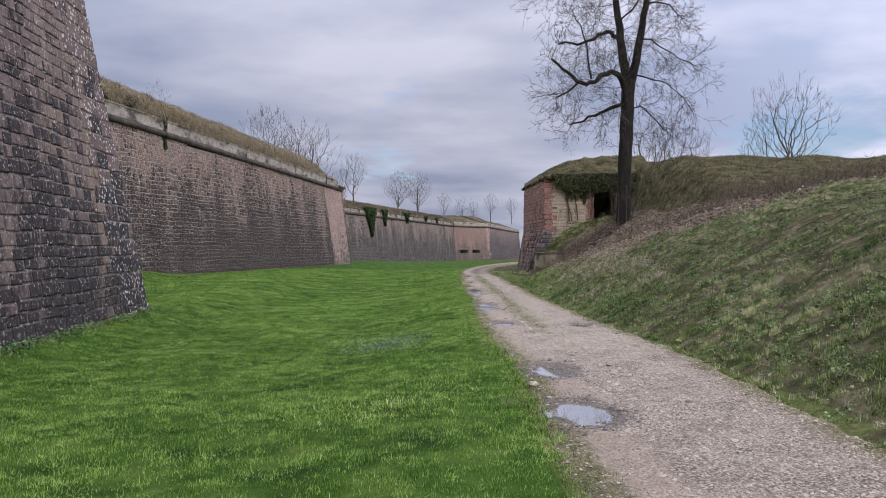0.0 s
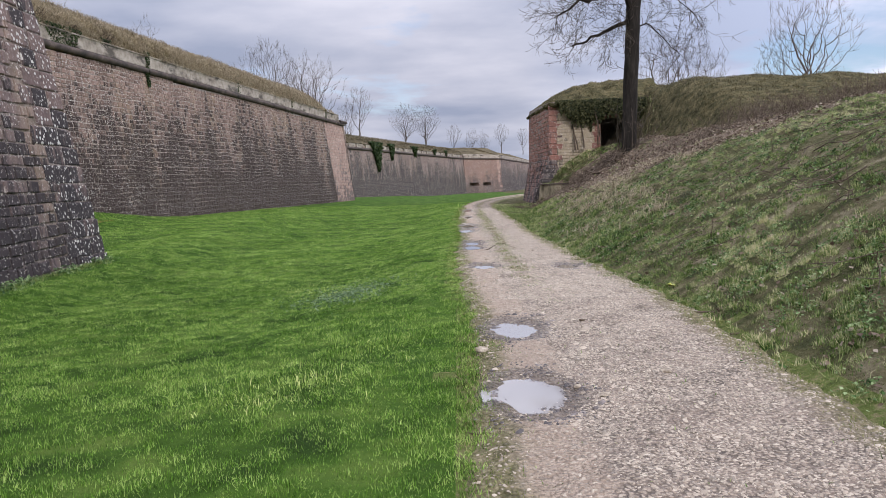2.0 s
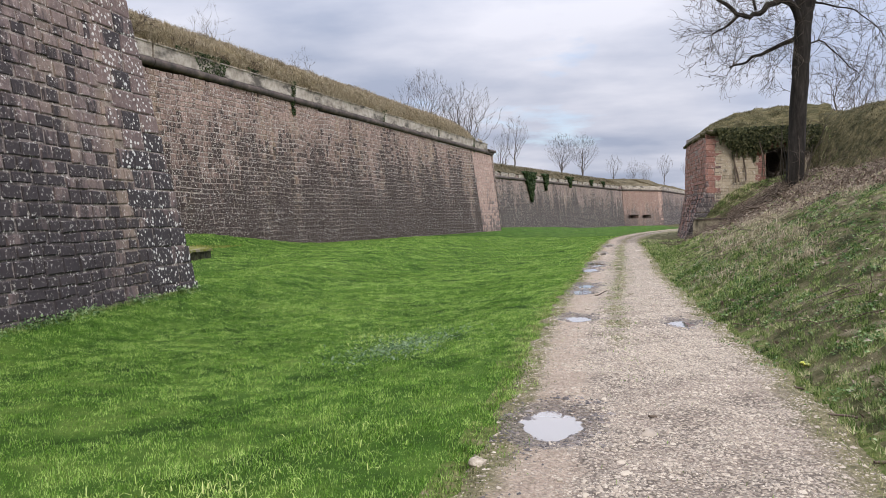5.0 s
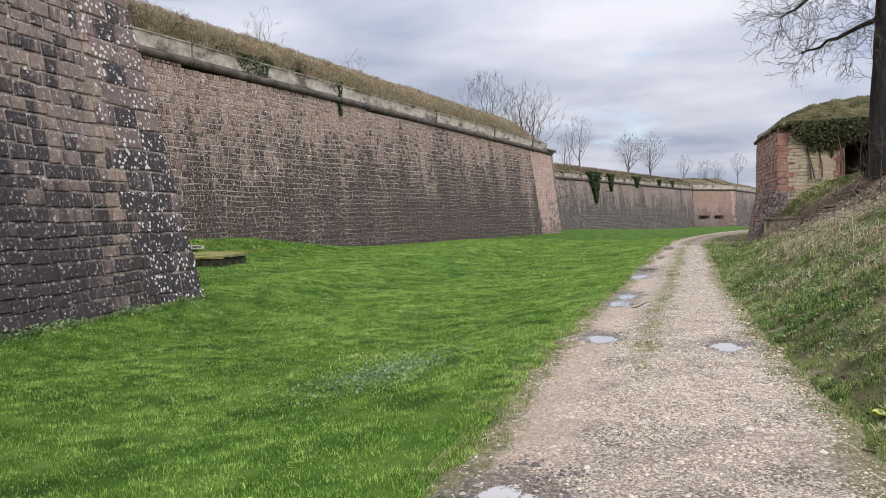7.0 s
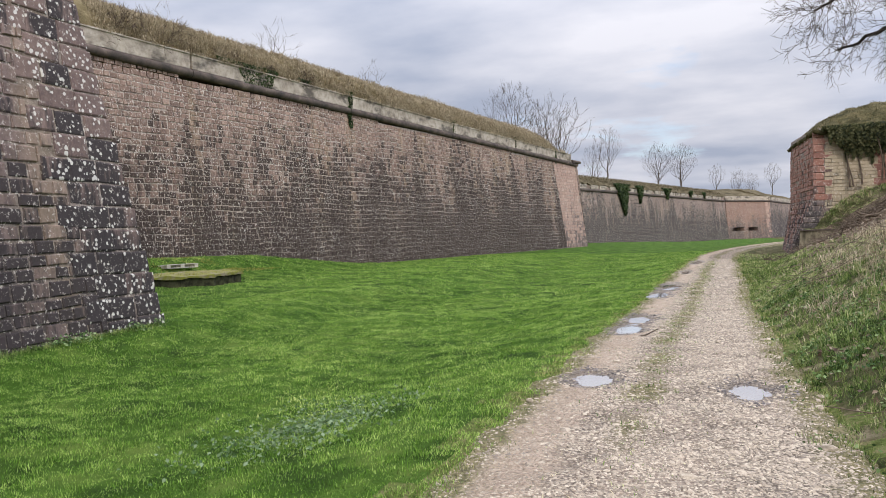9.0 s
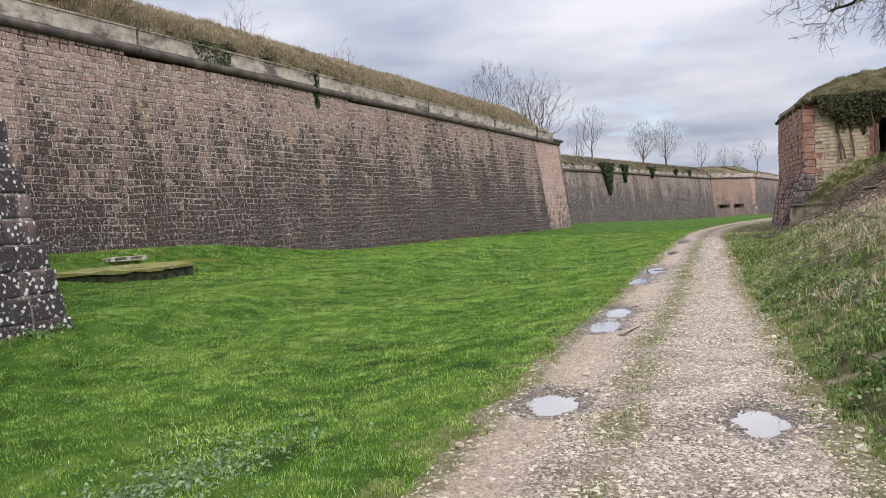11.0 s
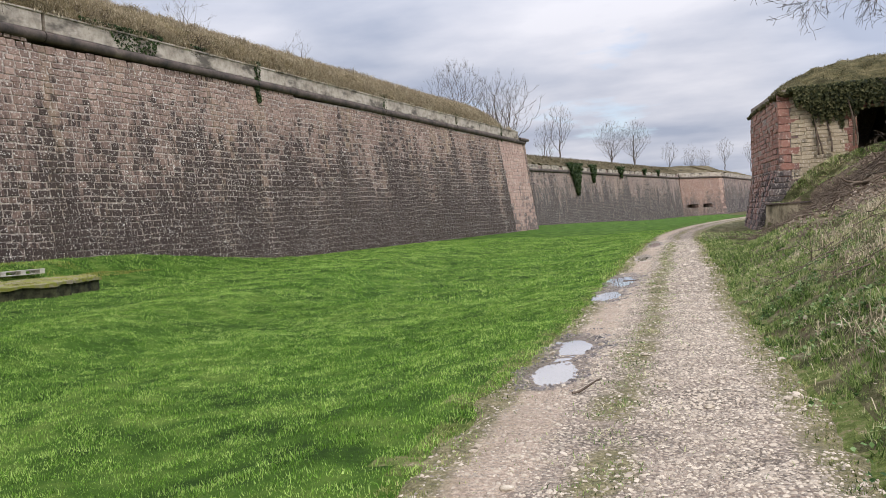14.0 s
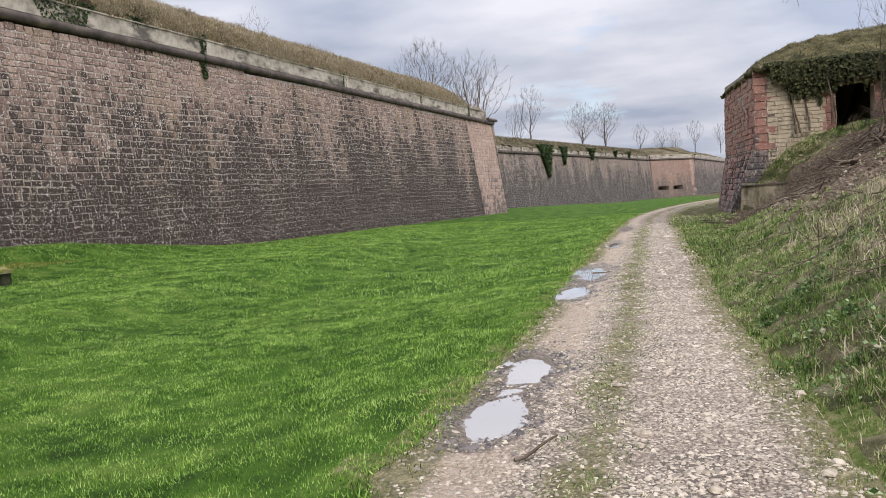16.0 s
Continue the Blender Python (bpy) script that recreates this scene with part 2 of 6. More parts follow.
MAT_CORDON = material("dark_cordon", 0.92, 0.2)
g = Net(MAT_CORDON)
c = g.ramp(g.noise(1.6, 6, 0.65), (0.32, (0.05, 0.044, 0.040)), (0.6, (0.135, 0.105, 0.088)), (0.8, (0.28, 0.225, 0.185)))
g.colour(c).bump(g.noise(22, 5), 0.5, 0.02)

MAT_LAWN = material("lawn_soil", 1.0, 0.1)
g = Net(MAT_LAWN)
c = g.ramp(g.noise(1.3, 6, 0.62), (0.36, (0.016, 0.038, 0.005)), (0.50, (0.055, 0.112, 0.013)), (0.64, (0.13, 0.19, 0.036)))
c = g.mix(g.ramp(g.noise(0.16, 4), (0.45, 0.0), (0.65, 0.5)), c, (0.052, 0.125, 0.011))
c = g.mix(g.math("MULTIPLY", g.noise(28, 3, 0.7), 0.5), c, (0.030, 0.065, 0.009))
g.colour(c).bump(g.math("ADD", g.noise(22, 4, 0.7), g.math("MULTIPLY", g.noise(3.5, 3), 1.2)), 0.9, 0.06)

MAT_BANK = material("bank_soil", 1.0, 0.1)
g = Net(MAT_BANK)
c = g.ramp(g.noise(1.8, 6, 0.65), (0.34, (0.032, 0.036, 0.014)), (0.46, (0.105, 0.102, 0.044)), (0.56, (0.21, 0.175, 0.098)), (0.68, (0.40, 0.335, 0.225)))
c = g.mix(g.math("MULTIPLY", g.noise(26, 3, 0.7), 0.75), c, (0.035, 0.042, 0.014))
g.colour(c).bump(g.math("ADD", g.noise(14, 5, 0.7), g.math("MULTIPLY", g.noise(2.6, 3), 1.2)), 1.0, 0.10)

MAT_MOUND = material("mound_turf", 1.0, 0.1)
g = Net(MAT_MOUND)
c = g.ramp(g.noise(1.0, 6, 0.68, g.scaled(1.0, 2.2, 2.2)), (0.34, (0.036, 0.034, 0.016)), (0.5, (0.095, 0.085, 0.040)), (0.68, (0.19, 0.155, 0.082)))
g.colour(c).bump(g.math("ADD", g.noise(7, 5, 0.7), g.noise(2.2, 3)), 1.0, 0.16)

MAT_LITTER = material("leaf_litter", 1.0, 0.1)
g = Net(MAT_LITTER)
c = g.ramp(g.noise(5, 6, 0.7), (0.3, (0.050, 0.038, 0.026)), (0.48, (0.13, 0.098, 0.068)), (0.62, (0.22, 0.17, 0.12)), (0.74, (0.34, 0.29, 0.22)))
g.colour(c).bump(g.noise(16, 5, 0.7), 1.0, 0.08)

MAT_VERGE = material("trodden_verge", 1.0, 0.1)
g = Net(MAT_VERGE)
c = g.ramp(g.noise(9, 6, 0.72), (0.34, (0.050, 0.062, 0.016)), (0.50, (0.105, 0.135, 0.034)), (0.63, (0.20, 0.165, 0.090)), (0.74, (0.36, 0.31, 0.23)))
g.colour(c).bump(g.noise(24, 5, 0.7), 0.9, 0.04)

MAT_PATH = material("gravel_path", 0.9, 0.25)
g = Net(MAT_PATH)
stones = g.voronoi(34, None, "F1", 1)
cell = g.voronoi(34)
fine = g.voronoi(90, None, "F1", 1)
c = g.mix(0.5, g.ramp(stones, (0.0, (0.19, 0.145, 0.105)), (0.5, (0.47, 0.375, 0.275)), (1.0, (0.68, 0.565, 0.43))), g.ramp(fine, (0.0, (0.20, 0.16, 0.122)), (1.0, (0.64, 0.535, 0.42))))
c = g.mix(g.ramp(cell, (0.40, 0.0), (0.60, 0.8)), c, (0.10, 0.08, 0.066))
c = g.mix(g.ramp(g.noise(1.1, 6, 0.65), (0.42, 0.0), (0.62, 0.6)), c, (0.36, 0.28, 0.215))
c = g.mix(g.ramp(g.noise(7, 5, 0.7), (0.52, 0.0), (0.70, 0.55)), c, (0.13, 0.105, 0.082))


def spread_of(name, lo, hi, grain):
    at = g.n.new("ShaderNodeAttribute")
    at.attribute_name = name
    return g.ramp(g.math("ADD", at.outputs["Fac"], g.math("MULTIPLY", g.math("SUBTRACT", g.noise(grain, 5, 0.65), 0.5), 0.9)), (lo, 0.0), (hi, 1.0))


verge, wet = spread_of("verge", 0.35, 0.8, 5), spread_of("wet", 0.42, 0.62, 6)
c = g.mix(g.math("MULTIPLY", verge, 0.85), c, g.ramp(g.noise(12, 5, 0.7), (0.35, (0.085, 0.083, 0.028)), (0.52, (0.19, 0.17, 0.075)), (0.68, (0.36, 0.30, 0.17))))
rut = spread_of("rut", 0.40, 0.75, 3)
c = g.mix(g.math("MULTIPLY", rut, 0.7), c, g.ramp(g.noise(20, 5, 0.7), (0.36, (0.36, 0.27, 0.195)), (0.66, (0.60, 0.475, 0.36))))
c = g.mix(g.math("MULTIPLY", wet, 0.75), c, g.ramp(g.noise(22, 5, 0.75), (0.40, (0.045, 0.036, 0.028)), (0.56, (0.21, 0.165, 0.125)), (0.68, (0.44, 0.38, 0.30))))
g.rough(g.ramp(wet, (0.0, 0.92), (1.0, 0.48)))
g.colour(c).bump(g.math("SUBTRACT", g.noise(40, 4, 0.7), g.math("MULTIPLY", cell, 1.5)), 1.0, 0.03)

MAT_WATER = material("puddle_water", 0.03, 0.5)
g = Net(MAT_WATER)
g.colour((0.30, 0.275, 0.25))
g.bsdf.inputs["IOR"].default_value = 1.45
g.bsdf.inputs["Coat IOR"].default_value = 1.6
g.bsdf.inputs["Coat Weight"].default_value = 1.0
g.bsdf.inputs["Coat Roughness"].default_value = 0.02
g.bump(g.noise(3, 2), 0.03, 0.01)


def blades_mat(name, a, b, c, clump=0.6):
    """Leaves and blades, each of its own tone, in clumps of darker and lighter growth."""
    m = material(name, 0.7, 0.25)
    g = Net(m)
    f = g.math("ADD", g.math("MULTIPLY", g.island(), 0.8), g.math("MULTIPLY", g.math("SUBTRACT", g.noise(3.2, 6, 0.75), 0.5), 2.1))
    f = g.math("ADD", f, g.math("MULTIPLY", g.math("SUBTRACT", g.noise(0.45, 3, 0.5), 0.5), clump))
    col = g.ramp(f, (0.0, a), (0.38, b), (0.85, c))
    g.colour(col)
    thin = g.n.new("ShaderNodeBsdfTranslucent")
    g.plug(col, thin.inputs[0])
    both = g.n.new("ShaderNodeMixShader")
    both.inputs[0].default_value = 0.28
    g.l.new(g.bsdf.outputs[0], both.inputs[1])
    g.l.new(thin.outputs[0], both.inputs[2])
    g.l.new(both.outputs[0], g.n["Material Output"].inputs[0])
    return m


MAT_GRASS = blades_mat("grass_blades", (0.026, 0.070, 0.006), (0.150, 0.312, 0.031), (0.52, 0.66, 0.20), 0.7)
MAT_BANK_GRASS = blades_mat("bank_grass_blades", (0.030, 0.058, 0.013), (0.195, 0.300, 0.068), (0.70, 0.63, 0.39), 1.6)
MAT_FOOT = blades_mat("verge_grass_blades", (0.030, 0.062, 0.012), (0.120, 0.205, 0.036), (0.42, 0.46, 0.19))
MAT_HERB = blades_mat("bank_herbs", (0.030, 0.070, 0.018), (0.10, 0.185, 0.050), (0.33, 0.42, 0.20))
MAT_CLUMP = blades_mat("coarse_grass_blades", (0.09, 0.16, 0.02), (0.30, 0.44, 0.08), (0.62, 0.66, 0.26))
MAT_EDGE = blades_mat("edge_grass_blades", (0.045, 0.062, 0.012), (0.165, 0.215, 0.045), (0.46, 0.43, 0.20), 1.2)
MAT_STRAW = blades_mat("dry_grass_blades", (0.19, 0.152, 0.092), (0.37, 0.305, 0.195), (0.58, 0.495, 0.35))
MAT_TURF = blades_mat("mound_grass_blades", (0.040, 0.038, 0.016), (0.120, 0.106, 0.047), (0.30, 0.245, 0.135))
MAT_IVY = blades_mat("ivy_leaves", (0.018, 0.024, 0.010), (0.055, 0.064, 0.024), (0.15, 0.145, 0.065))
MAT_IVY_GREEN = blades_mat("fresh_ivy_leaves", (0.016, 0.030, 0.010), (0.035, 0.062, 0.018), (0.075, 0.105, 0.034))
MAT_DEAD = blades_mat("dead_leaves", (0.09, 0.06, 0.04), (0.20, 0.145, 0.10), (0.42, 0.35, 0.27))

MAT_PEBBLE = material("pebbles", 0.85, 0.3)
g = Net(MAT_PEBBLE)
g.colour(g.mix(0.35, g.ramp(g.island(), (0.0, (0.13, 0.10, 0.070)), (0.5, (0.37, 0.295, 0.21)), (1.0, (0.62, 0.52, 0.39))), g.ramp(g.noise(30, 4), (0.3, (0.2, 0.175, 0.145)), (0.7, (0.45, 0.41, 0.35)))))

MAT_MUD = material("wet_pebbles", 0.5, 0.4)
g = Net(MAT_MUD)
g.colour(g.ramp(g.island(), (0.0, (0.045, 0.037, 0.034)), (0.6, (0.12, 0.098, 0.085)), (1.0, (0.26, 0.22, 0.19))))

MAT_BARK = material("bark", 0.95, 0.15)
g = Net(MAT_BARK)
g.colour(g.ramp(g.noise(6, 5, 0.65, g.scaled(1, 1, 0.25)), (0.32, (0.014, 0.012, 0.010)), (0.6, (0.036, 0.031, 0.026)), (0.8, (0.072, 0.064, 0.050)))).bump(g.noise(12, 4, 0.6, g.scaled(1, 1, 0.2)), 0.8, 0.04)
MAT_TWIG = material("twigs", 0.95, 0.15)
g = Net(MAT_TWIG)
g.colour(g.ramp(g.noise(3, 3), (0.3, (0.050, 0.040, 0.030)), (0.7, (0.125, 0.104, 0.078))))
# paler than the near tree's twigs: the haze of distance is in the colour
MAT_FAR_TWIG = material("hazed_distant_twigs", 0.95, 0.15)
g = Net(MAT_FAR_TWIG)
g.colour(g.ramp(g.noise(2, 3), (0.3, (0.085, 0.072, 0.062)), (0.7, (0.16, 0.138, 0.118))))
MAT_STICK = material("dead_wood", 0.95, 0.15)
g = Net(MAT_STICK)
g.colour(g.ramp(g.noise(5, 4), (0.3, (0.06, 0.045, 0.034)), (0.6, (0.15, 0.115, 0.085)), (0.8, (0.27, 0.225, 0.175))))
MAT_CONCRETE = material("mossy_concrete", 0.95, 0.15)
g = Net(MAT_CONCRETE)
g.colour(g.mix(g.ramp(g.noise(4.0, 6, 0.7), (0.40, 0.0), (0.56, 1.0)), (0.25, 0.215, 0.155), (0.185, 0.19, 0.035))).bump(g.noise(14, 4), 0.5, 0.03)
MAT_SLAB_SIDE = material("slab_side", 0.95, 0.15)
g = Net(MAT_SLAB_SIDE)
g.colour(g.ramp(g.noise(5, 5), (0.35, (0.022, 0.022, 0.014)), (0.65, (0.075, 0.075, 0.038)))).bump(g.noise(14, 4), 0.6, 0.03)
MAT_PALLET = material("grey_pallet_wood", 0.9, 0.2)
g = Net(MAT_PALLET)
g.colour(g.ramp(g.noise(6, 4, 0.6, g.scaled(1, 6, 6)), (0.3, (0.36, 0.34, 0.30)), (0.7, (0.62, 0.59, 0.53))))
MAT_YELLOW_BAG = material("yellow_plastic", 0.45, 0.4)
g = Net(MAT_YELLOW_BAG)
g.colour(g.ramp(g.noise(30, 3), (0.42, (0.10, 0.12, 0.02)), (0.6, (0.55, 0.56, 0.06)))).bump(g.noise(20, 3), 0.5, 0.02)


# ---- mesh helpers ----
def mesh_of(name, verts, faces, mats, smooth=False, index=None):
    """A mesh from arrays of places and faces."""
    me = bpy.data.meshes.new(name)
    me.from_pydata([tuple(map(float, v)) for v in verts] if not isinstance(verts, np.ndarray) else verts.tolist(), [], faces if isinstance(faces, list) else faces.tolist())
    for m in mats if isinstance(mats, (list, tuple)) else [mats]:
        me.materials.append(m)
    if smooth:
        me.polygons.foreach_set("use_smooth", np.ones(len(me.polygons), dtype=bool))
    if index is not None:
        me.polygons.foreach_set("material_index", np.asarray(index, dtype=np.int32))
    me.update()
    return me


def part(name, data, mat, parent, label=""):
    """Links a bmesh or mesh as one object under a thing."""
    if isinstance(data, bmesh.types.BMesh):
        me = bpy.data.meshes.new(name)
        data.to_mesh(me)
        data.free()
        me.materials.append(mat)
    else:
        me = data
    ob = new(name, me)
    ob.parent = parent
    if label:
        ob["label"] = label
    return ob


def empty(name, at=(0, 0, 0)):
    ob = new(name)
    ob.empty_display_size = 0.2
    ob.location = at
    return ob


def smooth01(a, b, v):
    t = np.clip((v - a) / (b - a), 0, 1)
    return t * t * (3 - 2 * t)


_rng = np.random.RandomState(7)
_waves = [(_rng.uniform(-1, 1), _rng.uniform(-1, 1), _rng.uniform(0, 6.28)) for _ in range(14)]


def ripple(x, y, size):
    """A smooth uneven field of about -1 to 1 with lumps of that size."""
    s = 0
    for a, b, p in _waves:
        n = math.hypot(a, b)
        s = s + np.sin((a * x + b * y) / n * (2.2 + 3.2 * n) / size + p)
    return s / 4.2


def hashed(i, j):
    return np.modf(np.abs(np.sin(i * 127.1 + j * 311.7) * 43758.5453))[0]


def lumps(x, y, size):
    """Tufts of that size, -1 to 1, with no waves running through them."""
    total = 0
    for k, w in ((1.0, 0.65), (2.3, 0.35)):
        a, b = (x * 0.94 + y * 0.34) / size * k + 40.3, (y * 0.94 - x * 0.34) / size * k + 11.7
        i, j = np.floor(a), np.floor(b)
        f, h = a - i, b - j
        f, h = f * f * (3 - 2 * f), h * h * (3 - 2 * h)
        total = total + w * ((hashed(i, j) * (1 - f) + hashed(i + 1, j) * f) * (1 - h) + (hashed(i, j + 1) * (1 - f) + hashed(i + 1, j + 1) * f) * h)
    return total * 2.6 - 1.3


def tufts(x, y):
    """Tufts of the lawn and bank, counted coarser far off."""
    return np.where(y < 17, lumps(x, y, 0.16), np.where(y < 30, lumps(x, y, 0.22), lumps(x, y, 0.45)))


# ---- the lie of the land ----
def path_left(y):
    return 0.95 - 0.20 * np.exp(-((y - 18) / 4.5) ** 2) + 0.004 * np.clip(y - 20, 0, 40) - 0.13 * smooth01(22, 27, y) * smooth01(50, 40, y) + 0.04 * np.sin(y * 0.8) + 0.0105 * np.clip(y - 50, 0, 400) ** 1.75


def path_right(y):
    return 3.66 - 0.40 * smooth01(13, 23, y) + 0.06 * np.sin(y * 0.62 + 1) + 0.0105 * np.clip(y - 50, 0, 400) ** 1.75


PUDDLES = [  # x, y, half width, half length
    (1.38, 7.47, 0.30, 0.52), (1.45, 10.03, 0.29, 0.50), (1.32, 16.32, 0.24, 0.38), (2.89, 16.08, 0.23, 0.42), (1.19, 20.60, 0.245, 0.60),
    (1.22, 22.02, 0.245, 0.60), (1.14, 27.2, 0.23, 0.85), (1.21, 29.9, 0.29, 1.3), (1.40, 45.0, 0.24, 1.8), (1.30, 37.0, 0.18, 1.1)]


def land(x, y):
    """The ground's height."""
    x, y = np.asarray(x, float), np.asarray(y, float)
    z = -0.36 * smooth01(0.9, -2.2, x) * smooth01(-8.2, -5.6, x) * smooth01(2, 16, y) * (1 - 0.7 * smooth01(34, 60, y))
    z = z - 1.2 * smooth01(88, 190, y)
    z = z + 0.88 * smooth01(-14.0, -18.0, x) * smooth01(50, 36, y) * smooth01(20, 27, y)
    shift = 4.6 * smooth01(33, 53, y)
    s = np.clip(x - path_right(y) - 0.1 - shift + (shift - 2.7) * smooth01(53.5, 54.5, y), 0, None)
    far, front = smooth01(24, 35, y), smooth01(38, 54, y)
    cap, slope = 4.3 - 1.1 * far + 0.7 * front, 0.56 - 0.06 * far + 1.0 * front
    end = (1 - smooth01(63, 67, y) * smooth01(20, 13, x)) * (1 - smooth01(75, 95, y))
    z = z + cap * np.tanh(slope * s / cap) * end
    z = z + 1.1 * np.exp(-((x - 10.4) / 2.2) ** 2 - ((y - 41) / 4) ** 2)
    z = z + np.exp(-((y - 34) / 4.5) ** 2) * smooth01(8.4, 12.5, x) * (0.85 + 0.05 * np.clip(x - 12, 0, 8)) * smooth01(34, 24, x)
    side = smooth01(12.0, 16.5, x)
    z = z + 3.92 * smooth01(55.5 - 19 * side, 59 - 7 * side, y) * smooth01(12.0, 14.0, x) * end
    start = 53.15 - 2.6 * smooth01(8.0, 9.2, x)
    heap = np.clip(1.30 + 0.60 * (x - 7.5), 1.25, 3.35)
    z = z + np.clip(heap - z, 0, None) * smooth01(start, start + 0.4 + 2.0 * smooth01(8.0, 9.2, x), y) * smooth01(55.4, 55.0, y) * smooth01(6.35, 6.6, x) * smooth01(14.0, 12.5, x)
    z = z * (1 - smooth01(300, 420, np.hypot(x, y)))
    on_bank = smooth01(0.2, 1.5, s)
    return z + 0.05 * on_bank * ripple(x, y, 1.3) + 0.035 * on_bank * ripple(x + 3, y, 0.55) + 0.10 * smooth01(2, 5, s) * ripple(x + 9, y, 3.5) + 0.018 * (1 - on_bank) * ripple(x, y, 1.1) * smooth01(0.9, 0.0, x)


def bed(x, y):
    """The ground with the bed of the track dug out."""
    d = np.minimum(x - path_left(y), path_right(y) - x)
    return land(x, y) - 0.14 * smooth01(-0.04, 0.22, d) * (y < 105) * (y > -4)


def path_height(x, y):
    d = np.minimum(x - path_left(y), path_right(y) - x) + 0.07 * ripple(x, y, 0.9) + 0.03 * ripple(x, y, 0.3)
    z = land(x, y) - 0.05 + 0.07 * smooth01(-0.08, 0.16, d)
    flat = np.ones_like(z)
    for px, py, a, b in PUDDLES:
        r = np.sqrt(((x - px) / a) ** 2 + ((y - py) / b) ** 2) + 0.08 * ripple(x * 1.3, y, 0.40) + 0.08 * ripple(x, y, 0.15)
        z = z - 0.05 * smooth01(1.7, 0.3, r)
        flat = np.minimum(flat, 0.25 + 0.75 * smooth01(1.1, 2.0, r))
    return z + flat * (0.012 * ripple(x, y, 0.55) + 0.006 * ripple(x, y, 0.21))


def grid(name, xs, ys, height, mats, pick=None, smooth=True):
    gx, gy = np.meshgrid(xs, ys)
    gz = height(gx, gy)
    v = np.stack([gx, gy, gz], -1).reshape(-1, 3)
    nx, ny = len(xs), len(ys)
    i = (np.arange(ny - 1)[:, None] * nx + np.arange(nx - 1)[None, :]).reshape(-1)
    f = np.stack([i, i + 1, i + nx + 1, i + nx], -1)
    c = v[f].mean(1)
    index = pick(c[:, 0], c[:, 1]) if pick else None
    return new(name, mesh_of(name, v, f, mats, smooth, index))


def steps(*stops):
    out = [np.arange(a, b, s) for a, b, s in stops]
    return np.concatenate(out + [[stops[-1][1]]])


def litter_band(x, y):
    """Where the bank is bare and brown, under the tree and along its shoulder."""
    s = x - path_right(y)
    a = smooth01(28.5, 32.5, y) * smooth01(54.2, 51.5, y) * smooth01(1.1, 1.9, s - 1.2 * smooth01(44, 50, y)) * smooth01(10.5, 7.5, s)
    b = smooth01(21, 25, y) * smooth01(43, 39, y) * smooth01(2.4, 3.6, s - 3.4 * smooth01(28, 22, y)) * smooth01(30, 22, s)
    return np.clip(np.maximum(a, b) + 0.35 * ripple(x, y, 1.6) * (np.maximum(a, b) > 0.05), 0, 1)


def ground_kind(x, y):
    s = x - path_right(y) + 0.25 * ripple(x, y, 1.2)
    k = np.where(s > -0.1, 1, 0)
    k = np.where((y > 38 + 1.5 * ripple(x, y, 3)) & (x > 12.2), 2, k)
    d = np.minimum(x - path_left(y), path_right(y) - x) + 0.12 * ripple(x, y, 0.7)
    k = np.where((d > -0.12) & (y < 105), 4, k)
    return np.where(litter_band(x, y) > 0.5, 3, k)


ground = grid("ground", steps((-900, -100, 80), (-100, -30, 5), (-30, -9, 0.5), (-9, 14, 0.2), (14, 40, 0.8), (40, 100, 6), (100, 900, 80)),
              steps((-300, -40, 20), (-40, -4, 2), (-4, 30, 0.2), (30, 70, 0.4), (70, 200, 5), (200, 1000, 80)), bed, [MAT_LAWN, MAT_BANK, MAT_MOUND, MAT_LITTER, MAT_VERGE], ground_kind)
tagged(ground, "green lawn in the ditch with a grassy bank beside the path", "ground", kind="structure")


PATH_Y = steps((-5, 24, 0.08), (24, 50, 0.16), (50, 110, 0.5))
PATH_U = np.linspace(-0.14, 1.14, 50)
gy, gu = np.meshgrid(PATH_Y, PATH_U, indexing="ij")
gx = path_left(gy) + (path_right(gy) - path_left(gy)) * gu
pv = np.stack([gx, gy, path_height(gx, gy)], -1).reshape(-1, 3)
pi = (np.arange(len(PATH_Y) - 1)[:, None] * len(PATH_U) + np.arange(len(PATH_U) - 1)[None, :]).reshape(-1)
pf = np.stack([pi, pi + 1, pi + len(PATH_U) + 1, pi + len(PATH_U)], -1)
road = new("road", mesh_of("road", pv, pf, [MAT_PATH], True))
px_, py_ = pv[:, 0], pv[:, 1]
wet_ = np.zeros(len(pv))
for qx, qy, qa, qb in PUDDLES:
    wet_ = np.maximum(wet_, smooth01(1.9, 1.0, np.sqrt(((px_ - qx) / qa) ** 2 + ((py_ - qy) / qb) ** 2)))
edge_ = np.minimum(px_ - path_left(py_), path_right(py_) - px_)
verge_ = np.maximum(smooth01(0.75, 0.0, edge_), (0.78 + 0.25 * ripple(px_, py_, 0.9)) * np.exp(-((px_ - path_left(py_) - 1.12) / 0.26) ** 2) * smooth01(11, 16, py_))
rut_ = np.exp(-((px_ - path_left(py_) - 0.50) / 0.30) ** 2)
for key, values in (("verge", verge_), ("wet", wet_), ("rut", rut_)):
    road.data.attributes.new(key, "FLOAT", "POINT").data.foreach_set("value", values.astype(np.float32))
tagged(road, "pale gravel track with ruts and muddy puddles across the lawn", "path", kind="structure")

